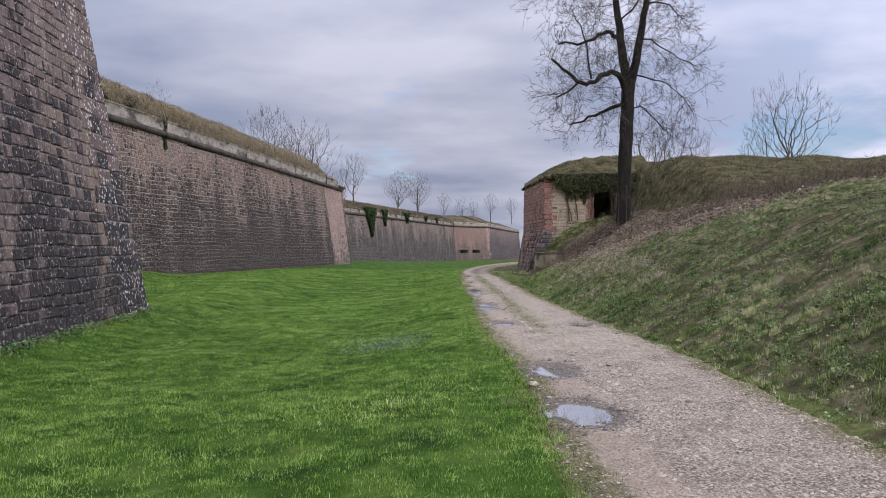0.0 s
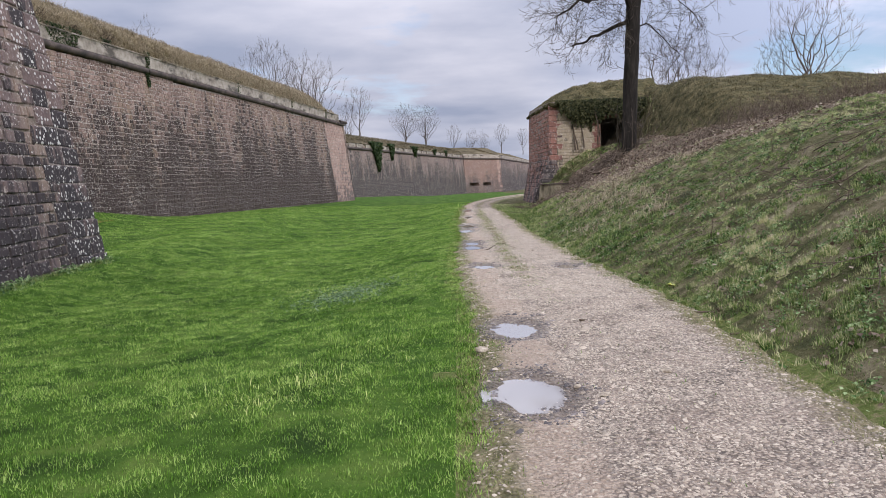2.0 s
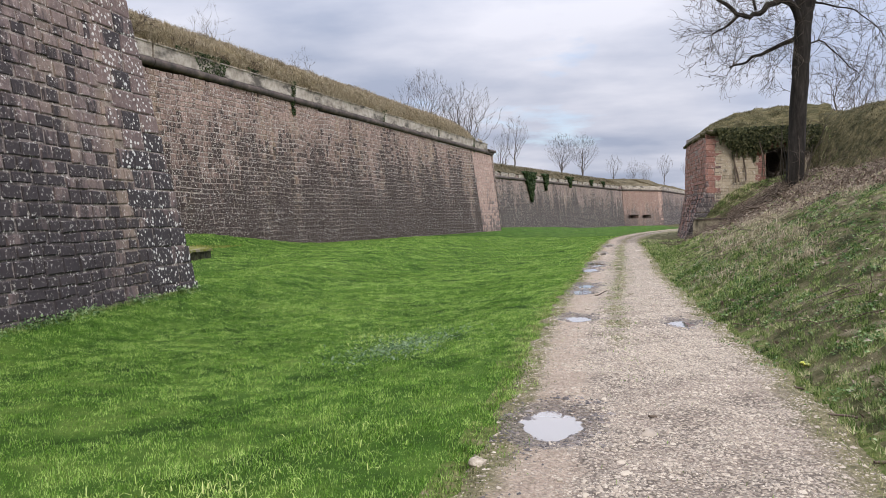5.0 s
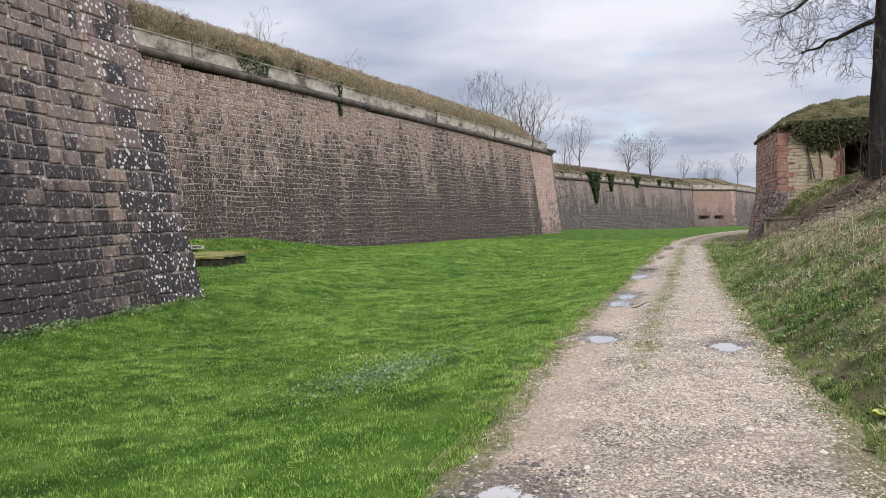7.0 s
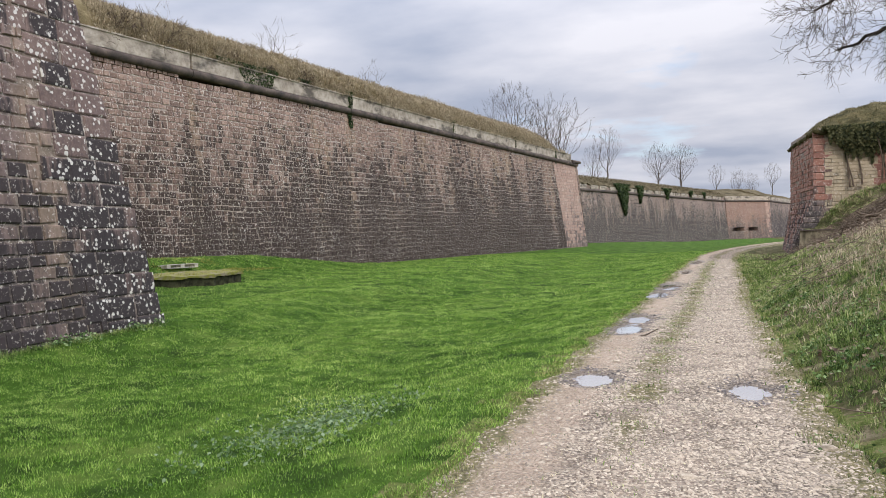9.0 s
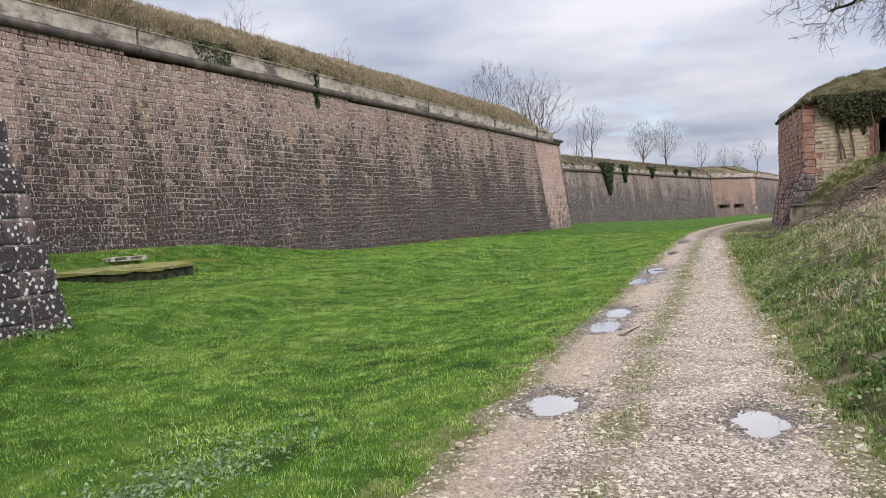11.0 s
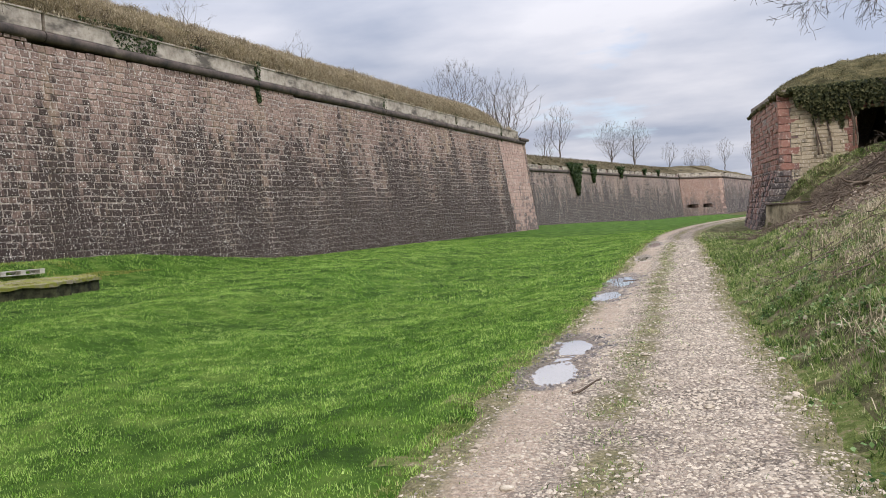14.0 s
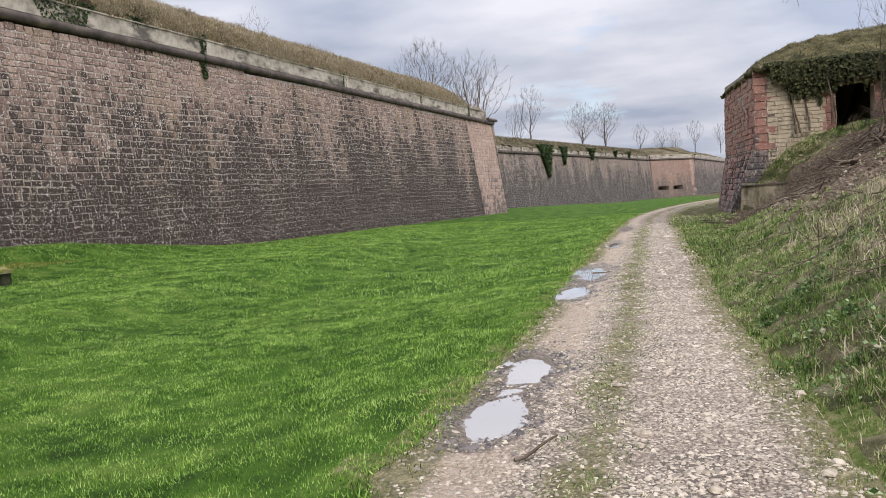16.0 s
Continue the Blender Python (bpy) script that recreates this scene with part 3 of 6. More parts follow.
for k, (px, py, a, b) in enumerate(PUDDLES):
    bm = bmesh.new()
    ring = [bm.verts.new((a * 1.3 * math.cos(j * math.tau / 28), b * 1.3 * math.sin(j * math.tau / 28), 0)) for j in range(28)]
    bm.faces.new(ring)
    me = bpy.data.meshes.new("puddle")
    bm.to_mesh(me)
    bm.free()
    me.materials.append(MAT_WATER)
    ob = new("puddle", me)
    ob.location = (px, py, float(land(px, py)) - 0.010 - 0.005 * (k % 2))
    tagged(ob, "shallow rain puddle with muddy rim in the gravel track", "puddle", group="puddles in the rut", kind="structure")


# ---- walls ----
class Face:
    """A battered wall face from p to q, seen from its right-hand side when walking from p to q turned by side."""

    def __init__(self, p, q, batter, z0=0.0):
        self.p, self.q = np.array(p, float), np.array(q, float)
        self.len = float(np.hypot(*(self.q - self.p)))
        self.d = (self.q - self.p) / self.len
        self.n = np.array([self.d[1], -self.d[0]])
        self.batter, self.z0 = batter, z0

    def at(self, u, v, out=0.0):
        xy = self.p + self.d * u + self.n * (out - self.batter * v)
        return (xy[0], xy[1], self.z0 + v)


def wall_body(name, face, height, thick, mats, label, foot=-0.6, cut0=0.0, cut1=0.0, back=0.0):
    """The solid behind a face: front leans back, rear is upright. cut0, cut1: how far the ends shift back with height."""
    bm = bmesh.new()
    uv = bm.loops.layers.uv.new("run")
    nu, nv = max(2, int(face.len / 2)), 6
    rows = []
    for j in range(nv + 1):
        v = foot + (height - foot) * j / nv
        a, b = cut0 * v, face.len - cut1 * v
        rows.append([bm.verts.new(face.at(a + (b - a) * i / nu, v, -back)) for i in range(nu + 1)])
    for j in range(nv):
        for i in range(nu):
            bm.faces.new((rows[j][i], rows[j][i + 1], rows[j + 1][i + 1], rows[j + 1][i]))
    rear = [bm.verts.new(face.at(u, v, -thick + face.batter * v)) for u, v in ((cut0 * foot, foot), (face.len - cut1 * foot, foot), (face.len - cut1 * height, height), (cut0 * height, height))]
    bm.faces.new((rear[1], rear[0], rear[3], rear[2]))
    bm.faces.new([rows[nv][i] for i in range(nu + 1)] + [rear[2], rear[3]])
    bm.faces.new([rows[j][nu] for j in range(nv + 1)] + [rear[2], rear[1]])
    bm.faces.new([rows[j][0] for j in range(nv, -1, -1)] + [rear[0], rear[3]])
    for f in bm.faces:
        for lo in f.loops:
            co = lo.vert.co
            lo[uv].uv = (float(np.dot(np.array(co.xy) - face.p, face.d)), co.z)
    bmesh.ops.recalc_face_normals(bm, faces=bm.faces)
    me = bpy.data.meshes.new(name)
    bm.to_mesh(me)
    bm.free()
    me.materials.append(mats)
    ob = new(name, me)
    return tagged(ob, label, "wall", kind="structure")


A_FACE = Face((-5.75, -10.0), (-7.82, 20.35), 0.145)
B_FACE = Face((-19.9, 22.9), (-10.05, 83.4), 0.11)
WALL_TOP = 8.25
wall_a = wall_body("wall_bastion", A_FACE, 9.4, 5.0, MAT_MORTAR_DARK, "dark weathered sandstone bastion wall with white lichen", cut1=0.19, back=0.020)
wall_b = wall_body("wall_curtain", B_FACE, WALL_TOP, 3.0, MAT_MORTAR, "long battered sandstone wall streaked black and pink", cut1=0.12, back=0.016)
A_RETURN = Face((-7.82, 20.35), (-22.0, 24.0), 0.19)
wall_a2 = wall_body("wall_bastion_return", A_RETURN, 9.4, 4.5, MAT_STONE_A, "dark sandstone return of the bastion wall", cut0=0.125, back=0.06)
B_RETURN = Face((-10.05, 83.4), (-22.0, 98.0), 0.12)
wall_b2 = wall_body("wall_curtain_return", B_RETURN, WALL_TOP, 3.0, MAT_FAR_WALL, "sandstone return behind the wall corner", cut0=0.02)
C_FACE = Face((-21.5, 90.0), (3.2, 187.0), 0.10, -0.9)
D_FACE = Face((3.2, 187.0), (12.6, 197.0), 0.10, -1.25)
E_FACE = Face((12.6, 197.0), (27.0, 264.0), 0.10, -1.25)
wall_c = wall_body("wall_far_curtain", C_FACE, 9.1, 3.0, MAT_FAR_WALL, "distant sandstone wall with dark vertical streaks", foot=-0.5)
wall_e = wall_body("wall_far_bastion", E_FACE, 9.2, 3.0, MAT_FAR_WALL, "distant sandstone wall receding behind the flank", foot=-0.5)


# the flank with its two gun slits: a front of cells with two left open, and a niche behind each
SLITS = [(1.4, 4.9, 1.8, 2.6), (6.2, 9.3, 1.8, 2.6)]
bm = bmesh.new()
uv = bm.loops.layers.uv.new("run")
us = [0, 1.4, 4.9, 6.2, 9.3, D_FACE.len]
vs = [-0.5, 1.8, 2.6, 9.2]
for i in range(5):
    for j in range(3):
        u0, u1, v0, v1 = us[i], us[i + 1], vs[j], vs[j + 1]
        if (u0, u1, v0, v1) not in SLITS:
            bm.faces.new([bm.verts.new(D_FACE.at(*c)) for c in ((u0, v0), (u1, v0), (u1, v1), (u0, v1))])
            continue
        a = [bm.verts.new(D_FACE.at(*c)) for c in ((u0, v0), (u1, v0), (u1, v1), (u0, v1))]
        b = [bm.verts.new(D_FACE.at(u, v, -1.8)) for u, v in ((u0 + 0.7, v0), (u1 - 0.7, v0), (u1 - 0.7, v1), (u0 + 0.7, v1))]
        for k in range(4):
            bm.faces.new((a[k], a[(k + 1) % 4], b[(k + 1) % 4], b[k]))
        bm.faces.new(b)
for quad in (((0, -0.5, -3), (0, -0.5, 0), (0, 9.2, 0), (0, 9.2, -2.1)), ((D_FACE.len, -0.5, -3), (D_FACE.len, -0.5, 0), (D_FACE.len, 9.2, 0), (D_FACE.len, 9.2, -2.1)),
             ((0, 9.2, 0), (D_FACE.len, 9.2, 0), (D_FACE.len, 9.2, -2.1), (0, 9.2, -2.1)), ((0, -0.5, -3), (D_FACE.len, -0.5, -3), (D_FACE.len, 9.2, -2.1), (0, 9.2, -2.1))):
    bm.faces.new([bm.verts.new(D_FACE.at(*c)) for c in quad])
for f in bm.faces:
    for lo in f.loops:
        lo[uv].uv = (float(np.dot(np.array(lo.vert.co.xy) - D_FACE.p, D_FACE.d)), lo.vert.co.z)
bmesh.ops.remove_doubles(bm, verts=bm.verts, dist=0.001)
bmesh.ops.recalc_face_normals(bm, faces=bm.faces)
wall_d = new("wall_far_flank", bpy.data.meshes.new("wall_far_flank"))
bm.to_mesh(wall_d.data)
bm.free()
wall_d.data.materials.append(MAT_FAR_PINK)
tagged(wall_d, "pink sandstone flank wall with two dark gun slits", "wall", kind="structure")


def b_top(u):
    """The underside of the cordon along the long wall."""
    return 8.45 - 0.016 * (u - 20)


# ---- cordon, coping and turf along the walls ----
def sweep(name, face, profile, u0, u1, top, mat, label, category, step=2.0, wobble=0.0, kind="structure", taper=None, parent=None):
    """A profile of (out, up) points carried along a wall; top(u) is the height it starts from."""
    n = max(2, int((u1 - u0) / step) + 1)
    m = len(profile)
    verts, faces = [], []
    for i in range(n):
        u = u0 + (u1 - u0) * i / (n - 1)
        k = taper(u) if taper else 1.0
        for j, (out, up) in enumerate(profile):
            w = wobble * float(ripple(u * 1.0 + 7 * j, j * 1.7, 1.4)) * (j > 0)
            h = top(u)
            x, y, z = face.at(u, h, out)
            verts.append((x, y, z + up * k + w * 0.5))
    for i in range(n - 1):
        for j in range(m - 1):
            a = i * m + j
            faces.append([a, a + m, a + m + 1, a + 1])
    faces.append(list(range(m - 1, -1, -1)))
    faces.append([(n - 1) * m + j for j in range(m)])
    ob = new(name, mesh_of(name, verts, faces, mat, True))
    ob.data.set_sharp_from_angle(angle=radians(50))
    if parent:
        ob.parent = parent
        return ob
    return tagged(ob, label, category, kind=kind)


def roll(r, n=9):
    return [(-0.35, 0.0)] + [(r * 0.95 * math.sin(math.pi * k / n), r - r * math.cos(math.pi * k / n)) for k in range(n + 1)] + [(-0.35, 2 * r)]


# each run of the cordon and of the coping stones between the gaps seen along the wall
GAPS = [4.0, 12.5, 23.85, 35.9, 46.3, 55.2, 59.3]
for k in range(len(GAPS) - 1):
    a, b = GAPS[k] + 0.07, GAPS[k + 1] - 0.07
    sweep("trim_cordon", B_FACE, roll(0.19), a - 0.05, b + 0.05, b_top, MAT_CORDON, "dark rounded stone cordon along the wall top", "trim", 1.0, 0.02)
    sweep("trim_coping", B_FACE, [(-0.5, 0.38), (0.05, 0.38), (0.05, 0.98), (0.09, 1.0), (0.09, 1.06), (-0.6, 1.12)], a, b, b_top, MAT_COPING, "pale grey coping stones above the cordon", "trim", 1.0, 0.015)
sweep("trim_cordon_end", B_FACE, roll(0.19), 58.9, 60.9, lambda u: 7.80, MAT_CORDON, "dark rounded stone cordon at the wall corner", "trim", 1.0)
sweep("trim_corner_cap", B_FACE, [(-1.0, 0.36), (0.25, 0.36), (0.3, 0.5), (0.2, 0.62), (-1.0, 0.66)], 59.3, 61.4, lambda u: 7.75, MAT_CORDON, "dark weathered cap stone on the wall corner", "trim", 0.5)
sweep("trim_cordon_far", C_FACE, roll(0.22, 6), 0, C_FACE.len - 0.3, lambda u: 7.9, MAT_CORDON, "dark stone cordon on the distant wall", "trim", 4)
sweep("trim_cordon_flank", D_FACE, roll(0.2, 6), 0, D_FACE.len, lambda u: 8.25, MAT_CORDON, "dark stone cordon on the pink flank", "trim", 4)
sweep("trim_coping_flank", D_FACE, [(-0.4, 0.4), (0.12, 0.4), (0.12, 1.2), (-0.4, 1.25)], -0.1, D_FACE.len + 0.1, lambda u: 8.25, MAT_COPING, "pale coping on the pink flank", "trim", 4)
sweep("trim_cordon_bastion", E_FACE, roll(0.2, 6), 0, E_FACE.len, lambda u: 8.25, MAT_CORDON, "dark stone cordon on the far bastion", "trim", 4)
sweep("trim_coping_bastion", E_FACE, [(-0.4, 0.4), (0.12, 0.4), (0.12, 1.2), (-0.4, 1.25)], -0.1, E_FACE.len, lambda u: 8.25, MAT_COPING, "pale coping on the far bastion", "trim", 4)
rnd = random.Random(11)
u = 0.5
while u < C_FACE.len - 2:
    w = rnd.uniform(2.2, 6.5)
    sweep("trim_coping_far", C_FACE, [(-0.5, 0.43), (0.06, 0.43), (0.06, 1.02), (-0.5, 1.08)], u, min(u + w, C_FACE.len - 0.5), lambda u: 7.9, MAT_COPING, "pale coping stones with gaps on the distant wall", "trim", 2)
    u += w + rnd.uniform(0.2, 1.6)

MAT_DRY_TURF = material("dry_turf", 1.0, 0.1)
g = Net(MAT_DRY_TURF)
c = g.ramp(g.noise(1.2, 6, 0.68), (0.32, (0.085, 0.068, 0.032)), (0.52, (0.19, 0.15, 0.078)), (0.72, (0.32, 0.26, 0.15)))
g.colour(c).bump(g.math("ADD", g.noise(9, 5, 0.7), g.noise(2.5, 3)), 1.0, 0.15)
MAT_FAR_TURF = material("far_turf", 1.0, 0.1)
g = Net(MAT_FAR_TURF)
c = g.ramp(g.noise(0.5, 6, 0.68), (0.32, (0.055, 0.046, 0.026)), (0.52, (0.125, 0.102, 0.06)), (0.72, (0.22, 0.18, 0.115)))
g.colour(c).bump(g.math("ADD", g.noise(4, 5, 0.7), g.noise(1.2, 3)), 1.0, 0.25)

turf_b = sweep("turf_parapet", B_FACE, [(-0.9, 0.9), (0.0, 1.02), (-0.25, 1.45), (-0.8, 2.15), (-1.8, 2.75), (-3.2, 3.0), (-30, 2.8), (-34, -7)], 0, 59.6, b_top, MAT_DRY_TURF, "dry straw-coloured turf on the wall top", "turf", 0.5, 0.10,
               taper=lambda u: 1.0 - 0.62 * float(smooth01(53.5, 59.6, u)))
turf_c = sweep("turf_far", C_FACE, [(-0.5, 0.8), (0.10, 1.0), (-0.35, 1.5), (-1.4, 2.2), (-3.5, 2.6), (-28, 2.9), (-34, -7)], 0, C_FACE.len - 1, lambda u: 7.9, MAT_FAR_TURF, "rough brown turf on the distant wall", "turf", 1.0, 0.35)
turf_d = sweep("turf_flank", D_FACE, [(-0.4, 1.2), (-1.2, 1.4), (-6, 3.1), (-10, 3.3), (-28, 3.3), (-34, -7)], -1, D_FACE.len + 2, lambda u: 8.25, MAT_FAR_TURF, "olive turf mound above the pink flank", "turf", 1.0, 0.3)
turf_e = sweep("turf_bastion", E_FACE, [(-0.4, 1.2), (-1.2, 1.4), (-6, 3.0), (-10, 3.1), (-28, 3.1), (-34, -7)], -1, E_FACE.len, lambda u: 8.25, MAT_FAR_TURF, "olive turf mound above the far bastion", "turf", 1.0, 0.3)


# ---- blocks of masonry ----
def stone_mesh(seed, mat, bevel=0.10, w=1.0, h=1.0):
    """One block of unit size with worn edges, its face in the plane z = 0."""
    r = random.Random(seed)
    rings = []
    for inset, depth in ((0.0, -1.0), (0.012, -0.22), (bevel, 0.0)):
        ring = []
        for cx, cy in ((-0.5, -0.5), (0.5, -0.5), (0.5, 0.5), (-0.5, 0.5)):
            j = 0.035 if inset else 0.0
            ring.append(((cx - math.copysign(inset * 0.6, cx) + r.uniform(-j, j)), (cy - math.copysign(inset, cy) + r.uniform(-j, j)), depth + (r.uniform(-0.12, 0.12) if depth == 0 else 0)))
        rings.append(ring)
    verts = [v for ring in rings for v in ring]
    faces = [[8, 9, 10, 11]]
    for a in (0, 4):
        for k in range(4):
            faces.append([a + k, a + (k + 1) % 4, a + 4 + (k + 1) % 4, a + 4 + k])
    return mesh_of("stone", verts, faces, mat)


def courses(u0, u1, v0, v1, hs, ws, seed, left=None, right=None):
    """Centres and sizes of blocks laid in courses. left, right: the ends at a height."""
    r = random.Random(seed)
    out, v = [], v0
    while v < v1 - 0.08:
        h = min(r.uniform(*hs), v1 - v)
        a = left(v) if left else u0
        b = right(v) if right else u1
        u = a - r.uniform(0, ws[0])
        while u < b - 0.05:
            w = r.uniform(*ws)
            lo, hi = max(u, a), min(u + w, b)
            if hi - lo > 0.07:
                out.append(((lo + hi) / 2, v + h / 2, hi - lo, h))
            u += w
        v += h
    return out


def face_matrix(face, u, v, out, w, h, depth):
    up = Vector((-face.n[0] * face.batter, -face.n[1] * face.batter, 1)).normalized()
    along = Vector((face.d[0], face.d[1], 0))
    normal = along.cross(up).normalized()
    x, y, z = face.at(u, v, out)
    m = Matrix((along * w, up * h, normal * depth)).transposed().to_4x4()
    m.translation = (x, y, z)
    return m


def lay(face, blocks, mat_part, mat_stuff, parent, near, seed, joint=0.018, proud=0.02, depth=0.09, limit=300, name="stone", label="", wave=0.0):
    """Lays blocks on a face: those that near(u, v) picks are parts of their own, the rest is joined."""
    r = random.Random(seed)
    shapes = [stone_mesh(seed + k, mat_part) for k in range(7)]
    joined = [stone_mesh(seed + 50 + k, mat_part) for k in range(7)]
    pv = [np.array([v.co for v in m.vertices]) for m in joined]
    pf = [[list(p.vertices) for p in m.polygons] for m in joined]
    verts, faces, count, base = [], [], 0, 0
    for u, v, w, h in blocks:
        out = r.uniform(-0.3, 1.0) * proud
        sag = wave * float(ripple(u, v * 0.5 + seed, 2.4)) + 0.4 * wave * float(ripple(u + 31, v, 0.8))
        m = face_matrix(face, u + r.uniform(-0.012, 0.012), v + sag + r.uniform(-0.008, 0.008), out, max(w - joint * r.uniform(0.5, 1.7), 0.03), max(h - joint * r.uniform(0.5, 1.6), 0.03), depth) @ Matrix.Rotation(r.gauss(0, 0.018), 4, "Z")
        if count < limit and near(u, v):
            ob = new(name, shapes[count % 7])
            ob.matrix_world = m
            ob.parent = parent
            count += 1
        else:
            k = r.randrange(7)
            a = np.array(m)
            verts.append(pv[k] @ a[:3, :3].T + a[:3, 3])
            faces += [[i + base for i in f] for f in pf[k]]
            base += len(pv[k])
    if verts:
        ob = new("stones", mesh_of("stones", np.concatenate(verts), faces, mat_stuff))
        ob.parent = parent
        tagged(ob, label or "joined weathered sandstone blocks", kind="stuff")
    return count


# ---- the bunker in the mound ----
bunker = empty("bunker", (7.2, 54.5, 0))
tagged(bunker, "red and yellow sandstone casemate half buried under ivy and turf", "bunker")


def under(name, verts, faces, mat, label="", parent=bunker):
    ob = new(name, mesh_of(name, verts, faces, mat))
    ob.parent = parent
    ob.matrix_parent_inverse = Matrix.Translation(parent.location).inverted()
    if label:
        ob["label"] = label
    return ob


def hexa(a, b):
    """A solid between two quads, each counter-clockwise from outside a."""
    v = list(a) + list(b)
    return v, [[0, 1, 2, 3], [7, 6, 5, 4], [0, 4, 5, 1], [1, 5, 6, 2], [2, 6, 7, 3], [3, 7, 4, 0]]


def slab(x0, x1, y0, y1, z0, z1):
    return hexa([(x0, y0, z0), (x1, y0, z0), (x1, y0, z1), (x0, y0, z1)], [(x0, y1, z0), (x1, y1, z0), (x1, y1, z1), (x0, y1, z1)])


v, f = hexa([(6.75, 64.2, 3.0), (7.24, 54.54, 3.0), (7.30, 54.54, 6.85), (6.83, 64.2, 7.1)], [(8.2, 64.2, 3.0), (8.2, 54.56, 3.0), (8.2, 54.56, 6.85), (8.2, 64.2, 7.1)])
under("side_wall", v, f, MAT_MORTAR_DARK, "red sandstone side wall")
v, f = hexa([(6.15, 64.3, -0.4), (5.80, 54.25, -0.4), (7.18, 54.54, 3.0), (6.74, 64.2, 3.0)], [(8.4, 64.3, -0.4), (8.4, 54.25, -0.4), (8.2, 54.54, 3.0), (8.2, 64.2, 3.0)])
under("sloping_base", v, f, MAT_MORTAR_DARK, "grey sloping stone base")
OPEN = (10.72, 12.34, 3.4, 5.72)
for nm, box in (("front_wall", (8.2, OPEN[0], 54.54, 55.3, 0.5, 6.9)), ("front_wall", (OPEN[1], 14.0, 54.54, 55.3, 0.5, 6.85)), ("lintel_wall", (OPEN[0], OPEN[1], 54.54, 55.3, OPEN[3], 6.85)),
                ("back_wall", (8.2, 14.0, 61.0, 61.4, 2.0, 7.2)), ("inner_wall", (13.6, 14.0, 55.3, 61.0, 2.0, 7.2)), ("roof_slab", (8.2, 14.0, 55.3, 61.0, 6.6, 7.0)), ("room_floor", (8.2, 14.0, 54.6, 61.0, 2.0, 3.3))):
    v, f = slab(*box)
    under(nm, v, f, MAT_YELLOW if nm in ("front_wall", "lintel_wall") else MAT_MORTAR_DARK)


def lay_under(face, blocks, mat, seed, name, **kw):
    before = set(scene.collection.objects)
    lay(face, blocks, mat, mat, bunker, lambda u, v: True, seed, limit=400, name=name, **kw)
    for ob in set(scene.collection.objects) - before:
        ob.matrix_parent_inverse = Matrix.Translation(bunker.location).inverted()


# red courses of the side, grey courses of its foot, red quoins and jambs, yellow courses of the front
SIDE_UP = Face((6.74, 64.2), (7.22, 54.5), 0.02, 3.0)
lay_under(SIDE_UP, courses(0, SIDE_UP.len, 0, 3.75, (0.24, 0.30), (0.4, 0.8), 3), MAT_RED, 301, "brick", proud=0.05, joint=0.03)


class Warped:
    """A face whose batter changes along it, between four corners: two at the foot, two at the top."""

    def __init__(self, a, b, c, d):
        self.c = [np.array(p, float) for p in (a, b, c, d)]
        rise = c[2] - b[2]
        self.p, self.q, self.z0, self.high = self.c[0][:2], self.c[1][:2], a[2], rise
        self.len = float(np.hypot(*(self.q - self.p)))
        self.d = (self.q - self.p) / self.len
        self.n = np.array([self.d[1], -self.d[0]])
        self.batter = float(np.dot(self.c[1][:2] + self.c[0][:2] - self.c[2][:2] - self.c[3][:2], self.n)) / 2 / rise

    def at(self, u, v, out=0.0):
        f, h = u / self.len, v / self.high
        p = (self.c[0] * (1 - f) + self.c[1] * f) * (1 - h) + (self.c[3] * (1 - f) + self.c[2] * f) * h
        return (p[0] + self.n[0] * out, p[1] + self.n[1] * out, p[2])


SIDE_LOW = Warped((6.15, 64.3, -0.4), (5.80, 54.25, -0.4), (7.18, 54.54, 3.0), (6.74, 64.2, 3.0))
lay_under(SIDE_LOW, courses(0, SIDE_LOW.len, 0, 3.38, (0.26, 0.34), (0.5, 0.9), 4), MAT_RED_GREY, 302, "stone", proud=0.03, joint=0.012)
FOOT = Warped((5.80, 54.22, -0.4), (6.75, 54.22, -0.4), (7.75, 54.50, 3.0), (7.18, 54.50, 3.0))
lay_under(FOOT, courses(0, FOOT.len, 0, 3.38, (0.28, 0.36), (0.40, 0.55), 14), MAT_GREY_STONE, 306, "stone", proud=0.02)
FR = Face((7.2, 54.5), (14.0, 54.5), 0.0, 0.0)
r = random.Random(5)
quoin, v = [], 1.0
k = 0
while v < 6.5:
    h = 0.38
    w = 0.95 if k % 2 else 0.55
    quoin.append((w / 2, v + h / 2, w, h))
    for a in (OPEN[0] - 7.2 - (0.62 if k % 2 else 0.4), OPEN[1] - 7.2):
        ww = 0.62 if k % 2 else 0.4
        if v > 3.0 and v < 5.7:
            quoin.append((a + ww / 2, v + h / 2, ww, h))
    v += h
    k += 1
quoin.append(((OPEN[0] + OPEN[1]) / 2 - 7.2, 5.9, 2.4, 0.34))
lay_under(FR, quoin, MAT_RED, 303, "quoin", proud=0.012, joint=0.012)
yellow = [b for b in courses(0.57, OPEN[0] - 7.2 - 0.42, 1.0, 6.85, (0.18, 0.22), (0.35, 0.7), 6)]
lay_under(FR, yellow, MAT_YELLOW, 304, "brick", proud=0.006, joint=0.008)
lay_under(FR, courses(OPEN[1] - 7.2 + 0.42, 6.8, 2.5, 6.85, (0.2, 0.26), (0.4, 0.7), 8), MAT_YELLOW, 305, "brick", proud=0.006, joint=0.014)
